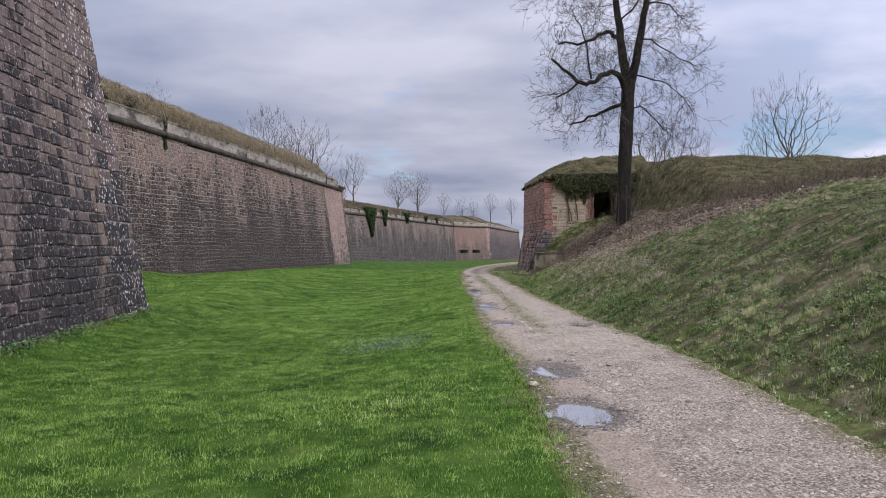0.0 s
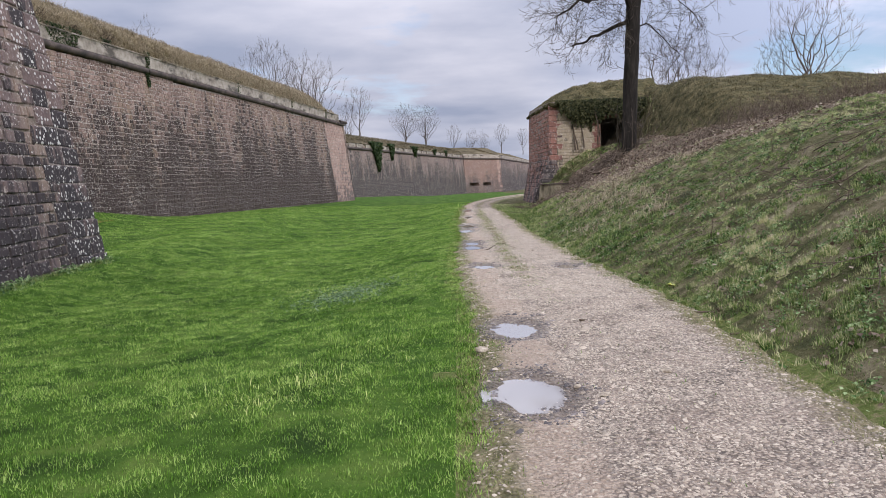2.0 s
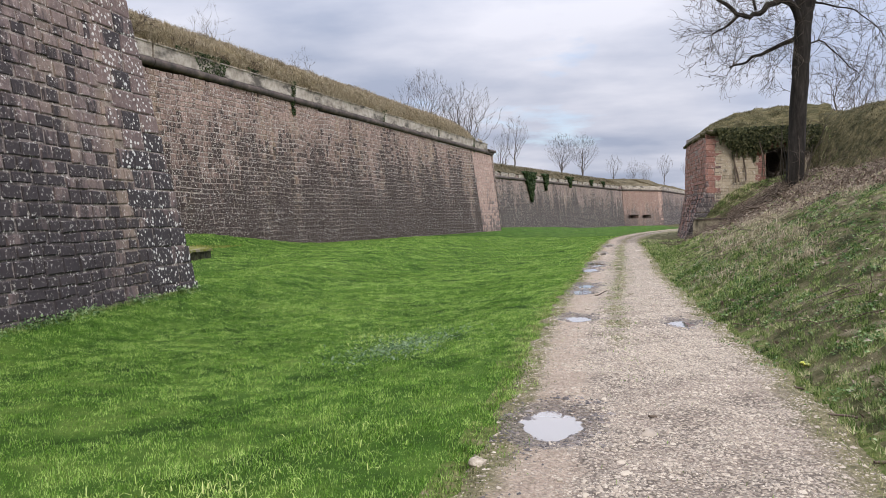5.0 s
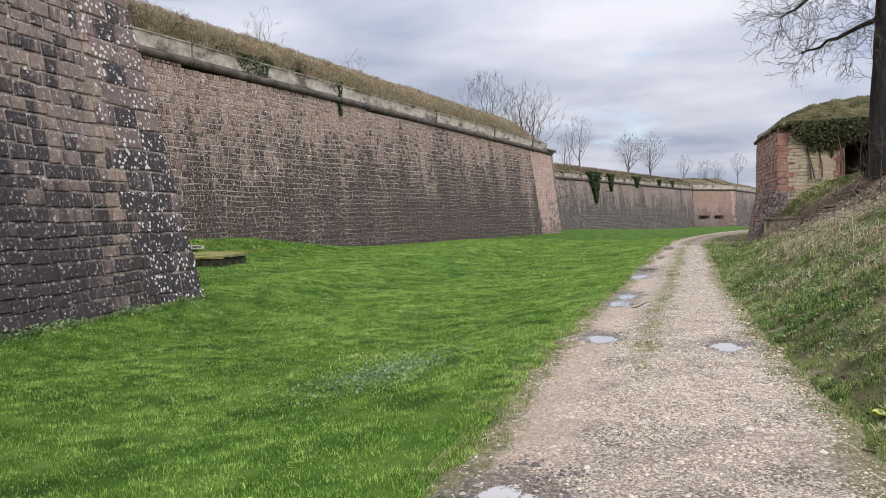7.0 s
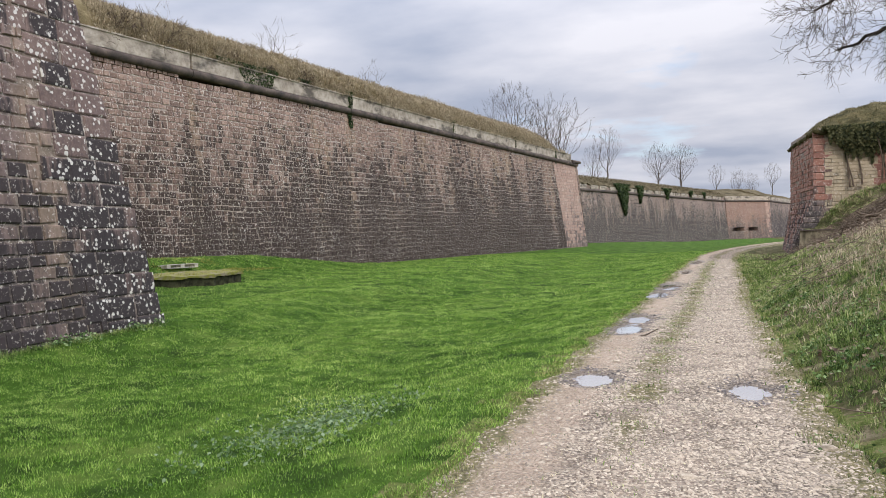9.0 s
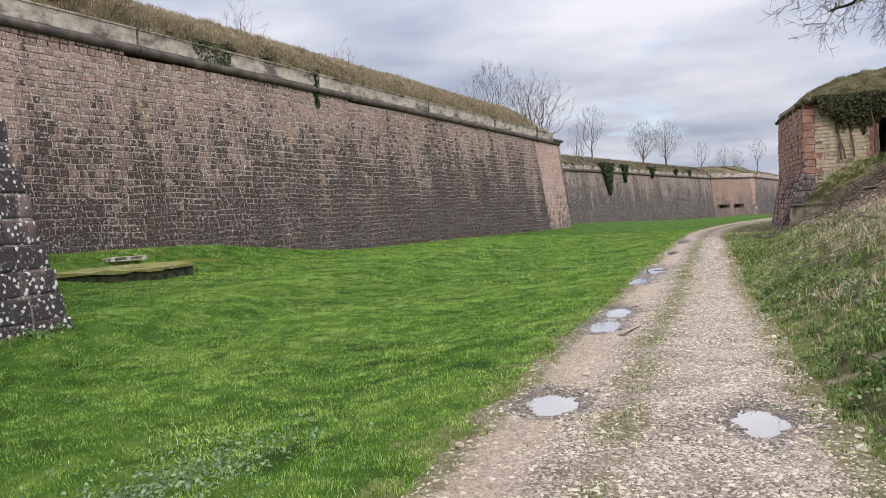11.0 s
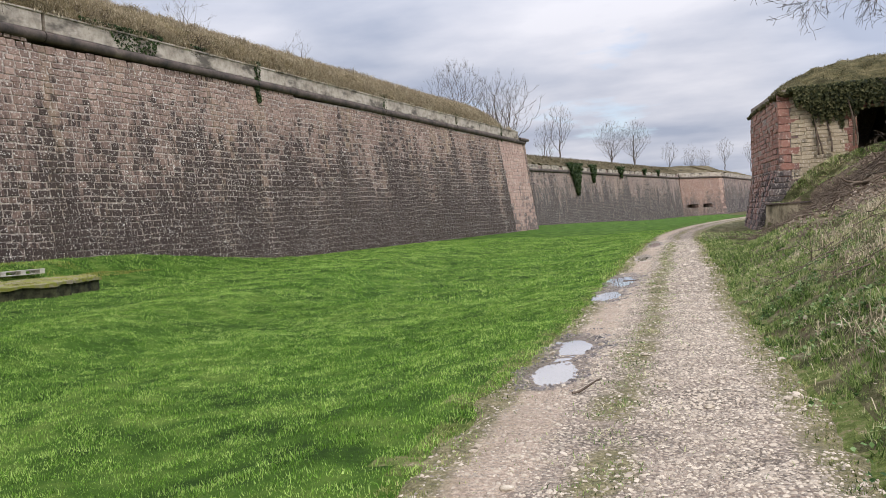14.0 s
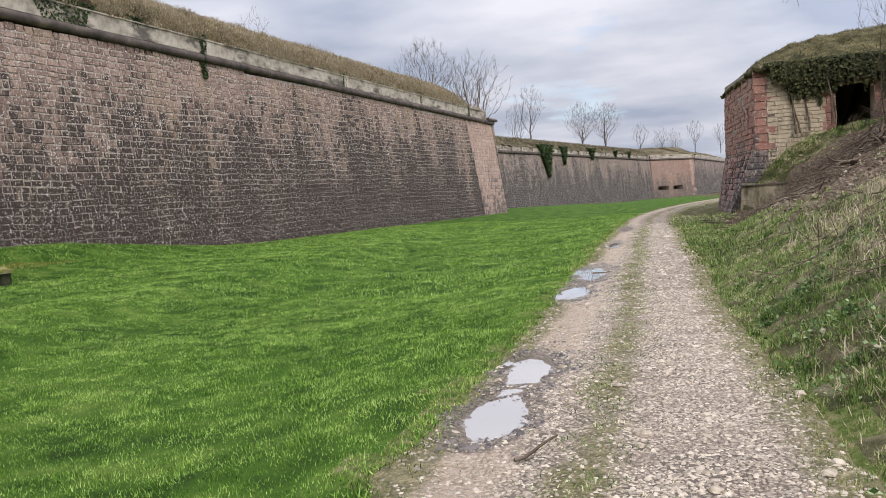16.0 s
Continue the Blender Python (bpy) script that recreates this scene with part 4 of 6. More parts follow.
v, f = hexa([(6.32, 53.30, -0.3), (8.5, 53.0, -0.3), (8.5, 53.12, 1.30), (6.42, 53.42, 1.28)], [(6.5, 54.2, -0.3), (8.6, 54.2, -0.3), (8.6, 54.2, 1.30), (6.6, 54.2, 1.28)])
under("retaining_wall", v, f, MAT_RETAIN, "low stained stone retaining wall")
v, f = hexa([(6.34, 53.34, 1.28), (8.55, 53.04, 1.30), (8.55, 53.04, 1.36), (6.34, 53.34, 1.34)], [(6.5, 53.75, 1.28), (8.6, 53.5, 1.30), (8.6, 53.5, 1.36), (6.5, 53.75, 1.34)])
under("coping", v, f, MAT_CORDON, "dark capping of the retaining wall")


def roof_turf(x, y):
    west = 7.3 - 0.05 * (y - 54.5)
    rise = 6.92 + 1.66 * (1 - np.exp(-np.clip(x - west, 0, None) / 1.8)) * (0.12 + 0.88 * smooth01(54.2, 57.2, y))
    edge = np.minimum(smooth01(54.1, 55.4, y), smooth01(-0.1, 0.5, x - west))
    return rise - 0.22 * (1 - edge) + 0.08 * ripple(x, y, 0.8)


TX, TY = np.linspace(0.0, 1.0, 44), np.linspace(54.22, 65.0, 56)
gx, gy = np.meshgrid(TX, TY)
west = 7.3 - 0.05 * (gy - 54.5)
gx = west - 0.12 + (15.0 - west) * gx
gx = gx + 0.07 * ripple(gx, gy, 0.6)
gy = gy + 0.08 * ripple(gx + 5, gy, 0.6)
tv = np.stack([gx, gy, roof_turf(gx, gy)], -1).reshape(-1, 3)
ti = (np.arange(55)[:, None] * 44 + np.arange(43)[None, :]).reshape(-1)
tf = np.stack([ti, ti + 1, ti + 45, ti + 44], -1)
roof = new("roof_turf", mesh_of("roof_turf", tv, tf, MAT_MOUND, True))
roof.modifiers.new("thick", "SOLIDIFY").thickness = 0.2
tagged(roof, "dark olive turf roof over the casemate", "turf", kind="structure")


# ---- blades, leaves and pebbles ----
def fast_mesh(name, verts, tris, mat, smooth=False):
    me = bpy.data.meshes.new(name)
    me.vertices.add(len(verts))
    me.vertices.foreach_set("co", np.ascontiguousarray(verts, dtype=np.float32).ravel())
    me.loops.add(len(tris) * 3)
    me.loops.foreach_set("vertex_index", np.ascontiguousarray(tris, dtype=np.int32).ravel())
    me.polygons.add(len(tris))
    me.polygons.foreach_set("loop_start", np.arange(0, len(tris) * 3, 3, dtype=np.int32))
    if smooth:
        me.polygons.foreach_set("use_smooth", np.ones(len(tris), dtype=bool))
    me.update(calc_edges=True)
    me.materials.append(mat)
    return me


def blades(name, x, y, z, length, width, rng, mat, lean=0.5, droop=0.6):
    """Bent, tapering blades of grass rooted at the given places."""
    n = len(x)
    a = rng.uniform(0, math.tau, n)
    length = length * rng.uniform(0.55, 1.25, n)
    lean = lean * rng.uniform(0.1, 1.4, n)
    root = np.stack([x, y, z - 0.01], -1)
    ahead = np.stack([np.cos(a), np.sin(a), np.zeros(n)], -1)
    across = np.stack([-np.sin(a), np.cos(a), np.zeros(n)], -1) * (width * rng.uniform(0.6, 1.3, n) / 2)[:, None]
    up = np.array([0, 0, 1.0])
    mid = root + ahead * (length * 0.5 * np.sin(lean))[:, None] + up * (length * 0.55 * np.cos(lean))[:, None]
    tip = mid + ahead * (length * 0.5 * np.sin(lean + droop))[:, None] + up * (length * 0.5 * np.cos(lean + droop))[:, None]
    v = np.stack([root - across, root + across, mid - across * 0.8, mid + across * 0.8, tip], 1).reshape(-1, 3)
    k = (np.arange(n) * 5)[:, None]
    t = np.concatenate([k + np.array([[0, 1, 3]]), k + np.array([[0, 3, 2]]), k + np.array([[2, 3, 4]])], 1).reshape(-1, 3)
    return new(name, fast_mesh(name, v, t, mat))


def short_blades(name, x, y, z, length, width, rng, mat, lean=0.8):
    """Plain pointed blades for the short lawn, one triangle each."""
    n = len(x)
    a, b = rng.uniform(0, math.tau, n), rng.uniform(0, math.tau, n)
    length = length * rng.uniform(0.5, 1.3, n)
    tilt = lean * rng.uniform(0.05, 1.35, n)
    root = np.stack([x, y, z - 0.008], -1)
    across = np.stack([np.cos(b), np.sin(b), np.zeros(n)], -1) * (width * rng.uniform(0.6, 1.4, n) / 2)[:, None]
    tip = root + np.stack([np.cos(a) * np.sin(tilt) * length, np.sin(a) * np.sin(tilt) * length, np.cos(tilt) * length], -1)
    v = np.stack([root - across, root + across, tip], 1).reshape(-1, 3)
    return new(name, fast_mesh(name, v, np.arange(n * 3).reshape(-1, 3), mat))


def leaves(name, p, normal, size, rng, mat):
    """Small pointed leaves about the places p, facing roughly along normal."""
    n = len(p)
    d = normal + rng.normal(0, 0.55, (n, 3))
    d /= np.linalg.norm(d, axis=1)[:, None]
    s = np.cross(d, rng.normal(0, 1, (n, 3)))
    s /= np.linalg.norm(s, axis=1)[:, None]
    t = np.cross(d, s)
    k = (size * rng.uniform(0.6, 1.4, n))[:, None]
    v = np.stack([p - s * k * 0.5, p - t * k * 0.42 + d * k * 0.1, p + s * k * 0.6, p + t * k * 0.42 + d * k * 0.1], 1).reshape(-1, 3)
    i = (np.arange(n) * 4)[:, None]
    f = np.concatenate([i + np.array([[0, 1, 2]]), i + np.array([[0, 2, 3]])], 1).reshape(-1, 3)
    return new(name, fast_mesh(name, v, f, mat))


def scatter(rng, n, x0, x1, y0, y1, keep):
    x, y = rng.uniform(x0, x1, n), rng.uniform(y0, y1, n)
    k = rng.uniform(0, 1, n) < keep(x, y)
    return x[k], y[k]


def clumped(rng, x, y, size, reach):
    """Draws places together into tufts."""
    cx, cy = np.floor(x / size), np.floor(y / size)
    h1 = np.modf(np.abs(np.sin(cx * 127.1 + cy * 311.7) * 43758.5453))[0]
    h2 = np.modf(np.abs(np.sin(cx * 269.5 + cy * 183.3) * 43758.5453))[0]
    return x + ((cx + h1) * size - x) * reach, y + ((cy + h2) * size - y) * reach


def dry(x, y):
    """No grass stands in the puddles."""
    k = np.ones_like(x)
    for px, py, a, b in PUDDLES:
        k = np.minimum(k, smooth01(0.9, 1.4, np.sqrt(((x - px) / a) ** 2 + ((y - py) / b) ** 2)))
    return k


def lawn_keep(x, y):
    d = path_left(y) - x + 0.10 * ripple(x, y, 0.9) + 0.05 * ripple(x, y, 0.3)
    wall = x - (-5.75 - 0.0682 * (y + 10)) > 0.02
    return (0.80 * smooth01(-0.22, 0.12, d) + 0.20 * smooth01(-0.42, 0.0, d)) * (wall | (y > 20.3)) * np.clip(0.76 + 0.45 * tufts(x, y), 0.40, 1) * dry(x, y)


RG = np.random.RandomState(21)
for n, x0, x1, y0, y1, ln, wd in ((560000, -7.9, 1.5, 4.2, 17, 0.036, 0.0062), (420000, -9.5, 1.5, 17, 30, 0.036, 0.0085), (240000, -19, 1.9, 30, 62, 0.055, 0.020), (60000, -22, -7.9, 20.5, 32, 0.05, 0.012)):
    x, y = scatter(RG, n, x0, x1, y0, y1, lawn_keep)
    tall = 1.05 + 0.6 * tufts(x, y) + 0.12 * lumps(x, y, 1.3)
    tagged(short_blades("lawn_grass", x, y, land(x, y), ln * np.clip(tall, 0.45, 2.0), wd, RG, MAT_GRASS), "short lush green lawn grass", "grass", kind="stuff")
x, y = scatter(RG, 26000, -7.9, 1.2, 4.2, 26, lambda x, y: lawn_keep(x, y) * np.clip(ripple(x, y, 1.0), 0, 1))
tagged(blades("lawn_tufts", x, y, land(x, y), 0.075, 0.006, RG, MAT_GRASS, 0.8, 0.8), "longer tufts of grass in the lawn", "grass", kind="stuff")


def bank_keep(x, y):
    d = x - path_right(y) + 0.15 * ripple(x, y, 0.9) + 0.05 * ripple(x, y, 0.3)
    return (0.8 * smooth01(-0.12, 0.3, d) + 0.2 * smooth01(-0.45, 0.2, d)) * np.clip(0.50 + 0.9 * lumps(x, y, 0.34) + 0.5 * tufts(x, y), 0.06, 1) * (1 - 0.95 * litter_band(x, y))


for n, x0, x1, y0, y1, ln, wd in ((260000, 2.8, 9, 3.5, 16, 0.062, 0.009), (380000, 2.7, 12, 16, 30, 0.052, 0.011), (170000, 3, 14, 30, 54.3, 0.065, 0.020)):
    x, y = scatter(RG, n, x0, x1, y0, y1, bank_keep)
    keep = ~((x > 6.2) & (x < 8.8) & (y > 52.7) & (y < 53.9))
    x, y = clumped(RG, x[keep], y[keep], 0.26, 0.5)
    tall = 1 + 0.8 * lumps(x, y, 0.34) + 0.4 * tufts(x, y)
    tagged(short_blades("bank_grass", x, y, land(x, y), ln * np.clip(tall, 0.35, 2.4), wd, RG, MAT_BANK_GRASS, 0.9), "rough green and straw grass on the bank", "grass", kind="stuff")
def foot_keep(x, y):
    d = x - path_right(y) + 0.2 * ripple(x, y, 0.9) + 0.08 * ripple(x, y, 0.3)
    return smooth01(-0.05, 0.3, d) * smooth01(2.4, 1.0, d) * np.clip(0.55 + 0.8 * ripple(x, y, 0.55), 0.06, 1)


for n, y0, y1, ln, wd in ((120000, 6, 17, 0.060, 0.008), (150000, 17, 29, 0.065, 0.010), (50000, 29, 46, 0.09, 0.02)):
    x, y = scatter(RG, n, 3.0, 6.4, y0, y1, foot_keep)
    x, y = clumped(RG, x, y, 0.09, 0.3)
    tagged(short_blades("verge_grass", x, y, land(x, y), ln * np.clip(1 + 0.6 * ripple(x, y, 0.5), 0.4, 2.2), wd, RG, MAT_FOOT, 0.8), "dense green grass along the foot of the bank", "grass", kind="stuff")
x, y = scatter(RG, 9000, 3.0, 10, 4, 32, lambda x, y: bank_keep(x, y) * np.clip(0.2 + ripple(x, y, 1.1), 0, 1))
tagged(blades("bank_tufts", x, y, land(x, y), 0.13, 0.008, RG, MAT_BANK_GRASS, 0.9, 0.9), "rough longer tufts on the bank", "grass", kind="stuff")


x, y = scatter(RG, 12000, 6.7, 12.6, 53.3, 54.45, lambda x, y: np.clip(0.75 + 0.4 * ripple(x, y, 0.8), 0.1, 1) * ((x > 8.8) | (y > 53.9)))
tagged(short_blades("bank_grass", x, y, land(x, y), 0.16, 0.025, RG, MAT_BANK_GRASS, 0.9), "rough grass at the foot of the casemate", "grass", kind="stuff")


# short olive grass along both edges of the track
def edge_keep(x, y):
    d = np.minimum(x - path_left(y), path_right(y) - x) + 0.10 * lumps(x, y, 0.7)
    return smooth01(-0.35, -0.05, d) * smooth01(0.42, 0.02, d) * np.clip(0.45 + 0.8 * lumps(x, y, 0.2), 0.03, 1) * dry(x, y)


for n, y0, y1, ln, wd in ((110000, 4.5, 16, 0.030, 0.0065), (110000, 16, 30, 0.032, 0.009), (50000, 30, 50, 0.05, 0.018)):
    x, y = scatter(RG, n, 0.3, 4.3, y0, y1, edge_keep)
    tagged(short_blades("edge_grass", x, y, np.maximum(bed(x, y), path_height(x, y)), ln * np.clip(1 + 0.5 * lumps(x, y, 0.2), 0.4, 2), wd, RG, MAT_EDGE, 0.9), "short olive grass growing into the track's edge", "grass", kind="stuff")


# sparse grass down the middle of the track and along its edge
def crown_keep(x, y):
    mid = np.exp(-((x - (path_left(y) + 1.12)) / 0.28) ** 2) * smooth01(10, 17, y)
    return np.clip(mid * np.clip(ripple(x, y, 0.4) + 0.35, 0, 1), 0, 1) + 0.012


x, y = scatter(RG, 150000, 0.9, 3.6, 5, 45, crown_keep)
tagged(blades("track_grass", x, y, path_height(x, y), 0.045, 0.007, RG, MAT_BANK_GRASS, 0.9, 0.7), "thin olive grass along the middle of the track", "grass", kind="stuff")


def mound_height(x, y):
    return np.where((x < 13.4) & (y > 54.05), roof_turf(x, y), land(x, y))


x, y = scatter(RG, 110000, 6.6, 34, 40, 60, lambda x, y: np.clip(0.5 + 0.9 * ripple(x, y, 0.6), 0.05, 1) * ((x > 12.6) | ((y > 54.25) & (x > 7.25 - 0.05 * (y - 54.5)))) * (y < 60))
tagged(blades("mound_grass", x, y, mound_height(x, y), 0.15, 0.026, RG, MAT_TURF, 0.8, 0.8), "tussocky olive grass on the mound", "grass", kind="stuff")


def on_wall(face, top, prof, u, q):
    """Places on a swept turf, q from 0 to 1 up its slope."""
    o = np.interp(q, np.linspace(0, 1, len(prof)), [a for a, _ in prof])
    h = np.interp(q, np.linspace(0, 1, len(prof)), [b for _, b in prof])
    b = np.array([top(k) for k in u])
    xy = face.p + face.d * u[:, None] + face.n * (o - face.batter * b)[:, None]
    return xy[:, 0], xy[:, 1], face.z0 + b, h


prof = [(0.0, 1.02), (-0.25, 1.45), (-0.8, 2.15), (-1.8, 2.75), (-3.2, 3.0)]
u = RG.uniform(8, 59.4, 85000)
x, y, b, h = on_wall(B_FACE, b_top, prof, u, RG.uniform(0, 1, len(u)))
h = h * (1.0 - 0.62 * smooth01(53.5, 59.6, u)) - 0.05
tagged(blades("dry_grass", x, y, b + h, 0.36 * np.clip(1 + 0.4 * ripple(u, h, 1.2), 0.4, 2), 0.020, RG, MAT_STRAW, 0.75, 1.0), "long straw-coloured grass on the wall top", "grass", kind="stuff")
u = RG.uniform(8, 58.5, 9000)
x, y, b, h = on_wall(B_FACE, b_top, [(0.12, 1.0), (-0.15, 1.25)], u, RG.uniform(0, 1, len(u)))
k = ripple(u, u * 0, 1.5) > -0.1
tagged(blades("hanging_grass", x[k], y[k], (b + h)[k], 0.42, 0.018, RG, MAT_STRAW, 1.25, 1.3), "dry grass hanging over the coping", "grass", kind="stuff")
u = RG.uniform(0, C_FACE.len, 16000)
x, y, b, h = on_wall(C_FACE, lambda k: 7.9, [(-0.2, 1.2), (-1.2, 2.05), (-3.5, 2.6)], u, RG.uniform(0, 1, len(u)))
MAT_FAR_STRAW = blades_mat("far_dry_grass", (0.08, 0.068, 0.036), (0.17, 0.14, 0.08), (0.30, 0.25, 0.16))
tagged(blades("dry_grass_far", x, y, b + h, 0.5, 0.05, RG, MAT_FAR_STRAW, 0.7, 0.8), "long dry grass on the distant wall", "grass", kind="stuff")

# tufts of tall bleached grass on the bank
for tx, ty, n, ln in ((5.1, 18.6, 420, 0.55), (4.75, 24.5, 420, 0.5), (5.4, 21.5, 380, 0.6), (6.0, 26.0, 500, 0.65), (6.3, 29.5, 500, 0.5), (7.6, 24.0, 420, 0.6), (4.35, 20.4, 260, 0.4), (7.4, 28.0, 420, 0.6), (4.1, 21.2, 300, 0.42), (5.9, 28.6, 420, 0.6), (4.9, 27.5, 420, 0.5), (5.5, 25.0, 420, 0.5), (5.2, 23.2, 380, 0.5)):
    x, y = RG.normal(tx, 0.28, n), RG.normal(ty, 0.55, n)
    tagged(blades("straw_tuft", x, y, land(x, y), ln * 0.6, 0.008, RG, MAT_STRAW, 1.0, 1.1), "bleached tufts of tall dry grass on the bank", "grass", kind="stuff")
for tx, ty, n, ln in ((4.0, 18.2, 220, 0.42), (4.2, 19.4, 200, 0.4), (3.9, 16.9, 160, 0.32)):
    x, y = RG.normal(tx, 0.16, n), RG.normal(ty, 0.2, n)
    tagged(blades("green_tuft", x, y, land(x, y), ln * 0.5, 0.009, RG, MAT_FOOT, 0.9, 1.0), "thick green tufts of long grass beside the track", "grass", kind="stuff")

# a patch of grey-green weeds in the lawn
x, y = RG.normal(-1.05, 0.42, 1300), RG.normal(14.4, 0.7, 1300)
p = np.stack([x, y, land(x, y) + RG.uniform(0.03, 0.10, len(x))], -1)
MAT_WEED = blades_mat("grey_weeds", (0.06, 0.12, 0.04), (0.13, 0.20, 0.09), (0.26, 0.34, 0.20))
tagged(leaves("lawn_weeds", p, np.array([0, 0, 1.0]), 0.035, RG, MAT_WEED), "patch of grey-green low weeds in the lawn", "weeds", kind="stuff")

# brighter clumps of coarse grass in the lawn
for tx, ty, n in ((-0.85, 7.95, 420), (-2.1, 16.2, 420), (0.05, 9.5, 260), (-0.4, 8.15, 200), (-1.6, 15.4, 200)):
    x, y = RG.normal(tx, 0.28, n), RG.normal(ty, 0.38, n)
    tagged(blades("grass_clump", x, y, land(x, y), 0.10, 0.008, RG, MAT_CLUMP, 0.9, 0.9), "yellow-green clump of coarse grass in the lawn", "grass", kind="stuff")
# leafy weeds and longer grass along the foot of the bastion
y = RG.uniform(6, 20.2, 2600)
x = -5.75 - 0.0682 * (y + 10) + 0.06 + np.abs(RG.normal(0, 0.16, len(y)))
k = lumps(x * 0.3, y, 0.9) > -0.1
x, y = x[k], y[k]
p = np.stack([x, y, land(x, y) + RG.uniform(0.02, 0.16, len(x))], -1)
tagged(leaves("wall_weeds", p, np.array([0.4, 0, 1.0]), 0.045, RG, MAT_HERB), "leafy green weeds along the foot of the wall", "weeds", kind="stuff")
y = RG.uniform(6, 20.2, 5000)
x = -5.75 - 0.0682 * (y + 10) + 0.03 + np.abs(RG.normal(0, 0.10, len(y)))
tagged(blades("wall_foot_grass", x, y, land(x, y), 0.12, 0.008, RG, MAT_FOOT, 0.6, 0.7), "longer grass along the foot of the wall", "grass", kind="stuff")

# low leafy weeds in patches over the foot of the bank
def weed_keep(x, y):
    return bank_keep(x, y) * np.clip(0.25 + 1.1 * ripple(x + 5, y, 0.7), 0, 1)


for n, x0, x1, y0, y1, sz in ((60000, 3.2, 8.5, 4.5, 14, 0.030), (50000, 3.2, 9.5, 14, 26, 0.036)):
    x, y = scatter(RG, n, x0, x1, y0, y1, weed_keep)
    p = np.stack([x, y, land(x, y) + RG.uniform(0.02, 0.09, len(x))], -1)
    tagged(leaves("bank_weeds", p, np.array([0, 0, 1.0]), sz, RG, MAT_HERB), "low leafy green weeds on the bank", "weeds", kind="stuff")

# pebbles of the track: deformed eight-sided stones
PEB = np.array([(1, 0, 0), (0.3, 0.95, 0.1), (-0.8, 0.6, 0), (-0.8, -0.6, 0.05), (0.3, -0.95, 0), (0.35, 0.1, 0.8), (-0.4, -0.1, 0.75)])
PEB_T = np.array([(0, 1, 5), (1, 2, 6), (1, 6, 5), (2, 3, 6), (3, 4, 5), (3, 5, 6), (4, 0, 5)])


def pebbles(name, x, y, z, size, rng, mat):
    n = len(x)
    a = rng.uniform(0, math.tau, n)
    s = size * rng.lognormal(0, 0.35, n)
    q = PEB[None] * rng.uniform(0.7, 1.3, (n, 7, 1)) * np.stack([s, s * rng.uniform(0.55, 1, n), s * rng.uniform(0.4, 0.8, n)], -1)[:, None, :]
    c, d = np.cos(a)[:, None], np.sin(a)[:, None]
    v = np.stack([q[..., 0] * c - q[..., 1] * d, q[..., 0] * d + q[..., 1] * c, q[..., 2]], -1) + np.stack([x, y, z - s * 0.12], -1)[:, None, :]
    t = (PEB_T[None] + (np.arange(n) * 7)[:, None, None]).reshape(-1, 3)
    return new(name, fast_mesh(name, v.reshape(-1, 3), t, mat, False))


def gravel_keep(x, y):
    d = np.minimum(x - path_left(y), path_right(y) - x)
    mud = np.ones_like(x)
    for px, py, a, b in PUDDLES:
        mud = np.minimum(mud, smooth01(0.75, 1.6, np.sqrt(((x - px) / a) ** 2 + ((y - py) / b) ** 2)) + 0.02)
    rut = 1 - 0.75 * np.exp(-((x - path_left(y) - 0.45) / 0.3) ** 2)
    rut = rut * (1 - 0.8 * np.exp(-((x - path_left(y) - 1.12) / 0.24) ** 2) * smooth01(11, 16, y))
    return smooth01(-0.1, 0.65, d) * mud * rut * np.clip(0.75 + 0.35 * ripple(x, y, 0.7), 0.2, 1)


for n, y0, y1, sz in ((95000, 4, 14, 0.0085), (95000, 12, 27, 0.0115), (22000, 27, 48, 0.022), (1500, 4, 27, 0.021), (24000, 4, 18, 0.0125), (14000, 14, 27, 0.014)):
    x, y = scatter(RG, n, 0.7, 3.8, y0, y1, gravel_keep)
    tagged(pebbles("gravel", x, y, path_height(x, y), sz, RG, MAT_PEBBLE), "loose pale gravel on the track", "gravel", kind="stuff")


def rim_keep(x, y):
    """Wet clods and pebbles round the puddles, a few standing out of the water."""
    ring = np.zeros_like(x)
    for px, py, a, b in PUDDLES:
        q = np.sqrt(((x - px) / a) ** 2 + ((y - py) / b) ** 2) + 0.2 * ripple(x, y, 0.4)
        ring = np.maximum(ring, smooth01(0.40, 1.0, q) * smooth01(2.1, 1.2, q))
    return ring * np.clip(0.35 + 0.9 * ripple(x, y, 0.35), 0.03, 1)


for n, sz, mat in ((70000, 0.011, MAT_MUD), (14000, 0.018, MAT_MUD), (12000, 0.012, MAT_PEBBLE)):
    x, y = scatter(RG, n, 0.7, 3.4, 6, 31, rim_keep)
    tagged(pebbles("wet_gravel", x, y, path_height(x, y) + 0.004, sz, RG, mat), "dark wet pebbles and clods round the puddles", "gravel", kind="stuff")


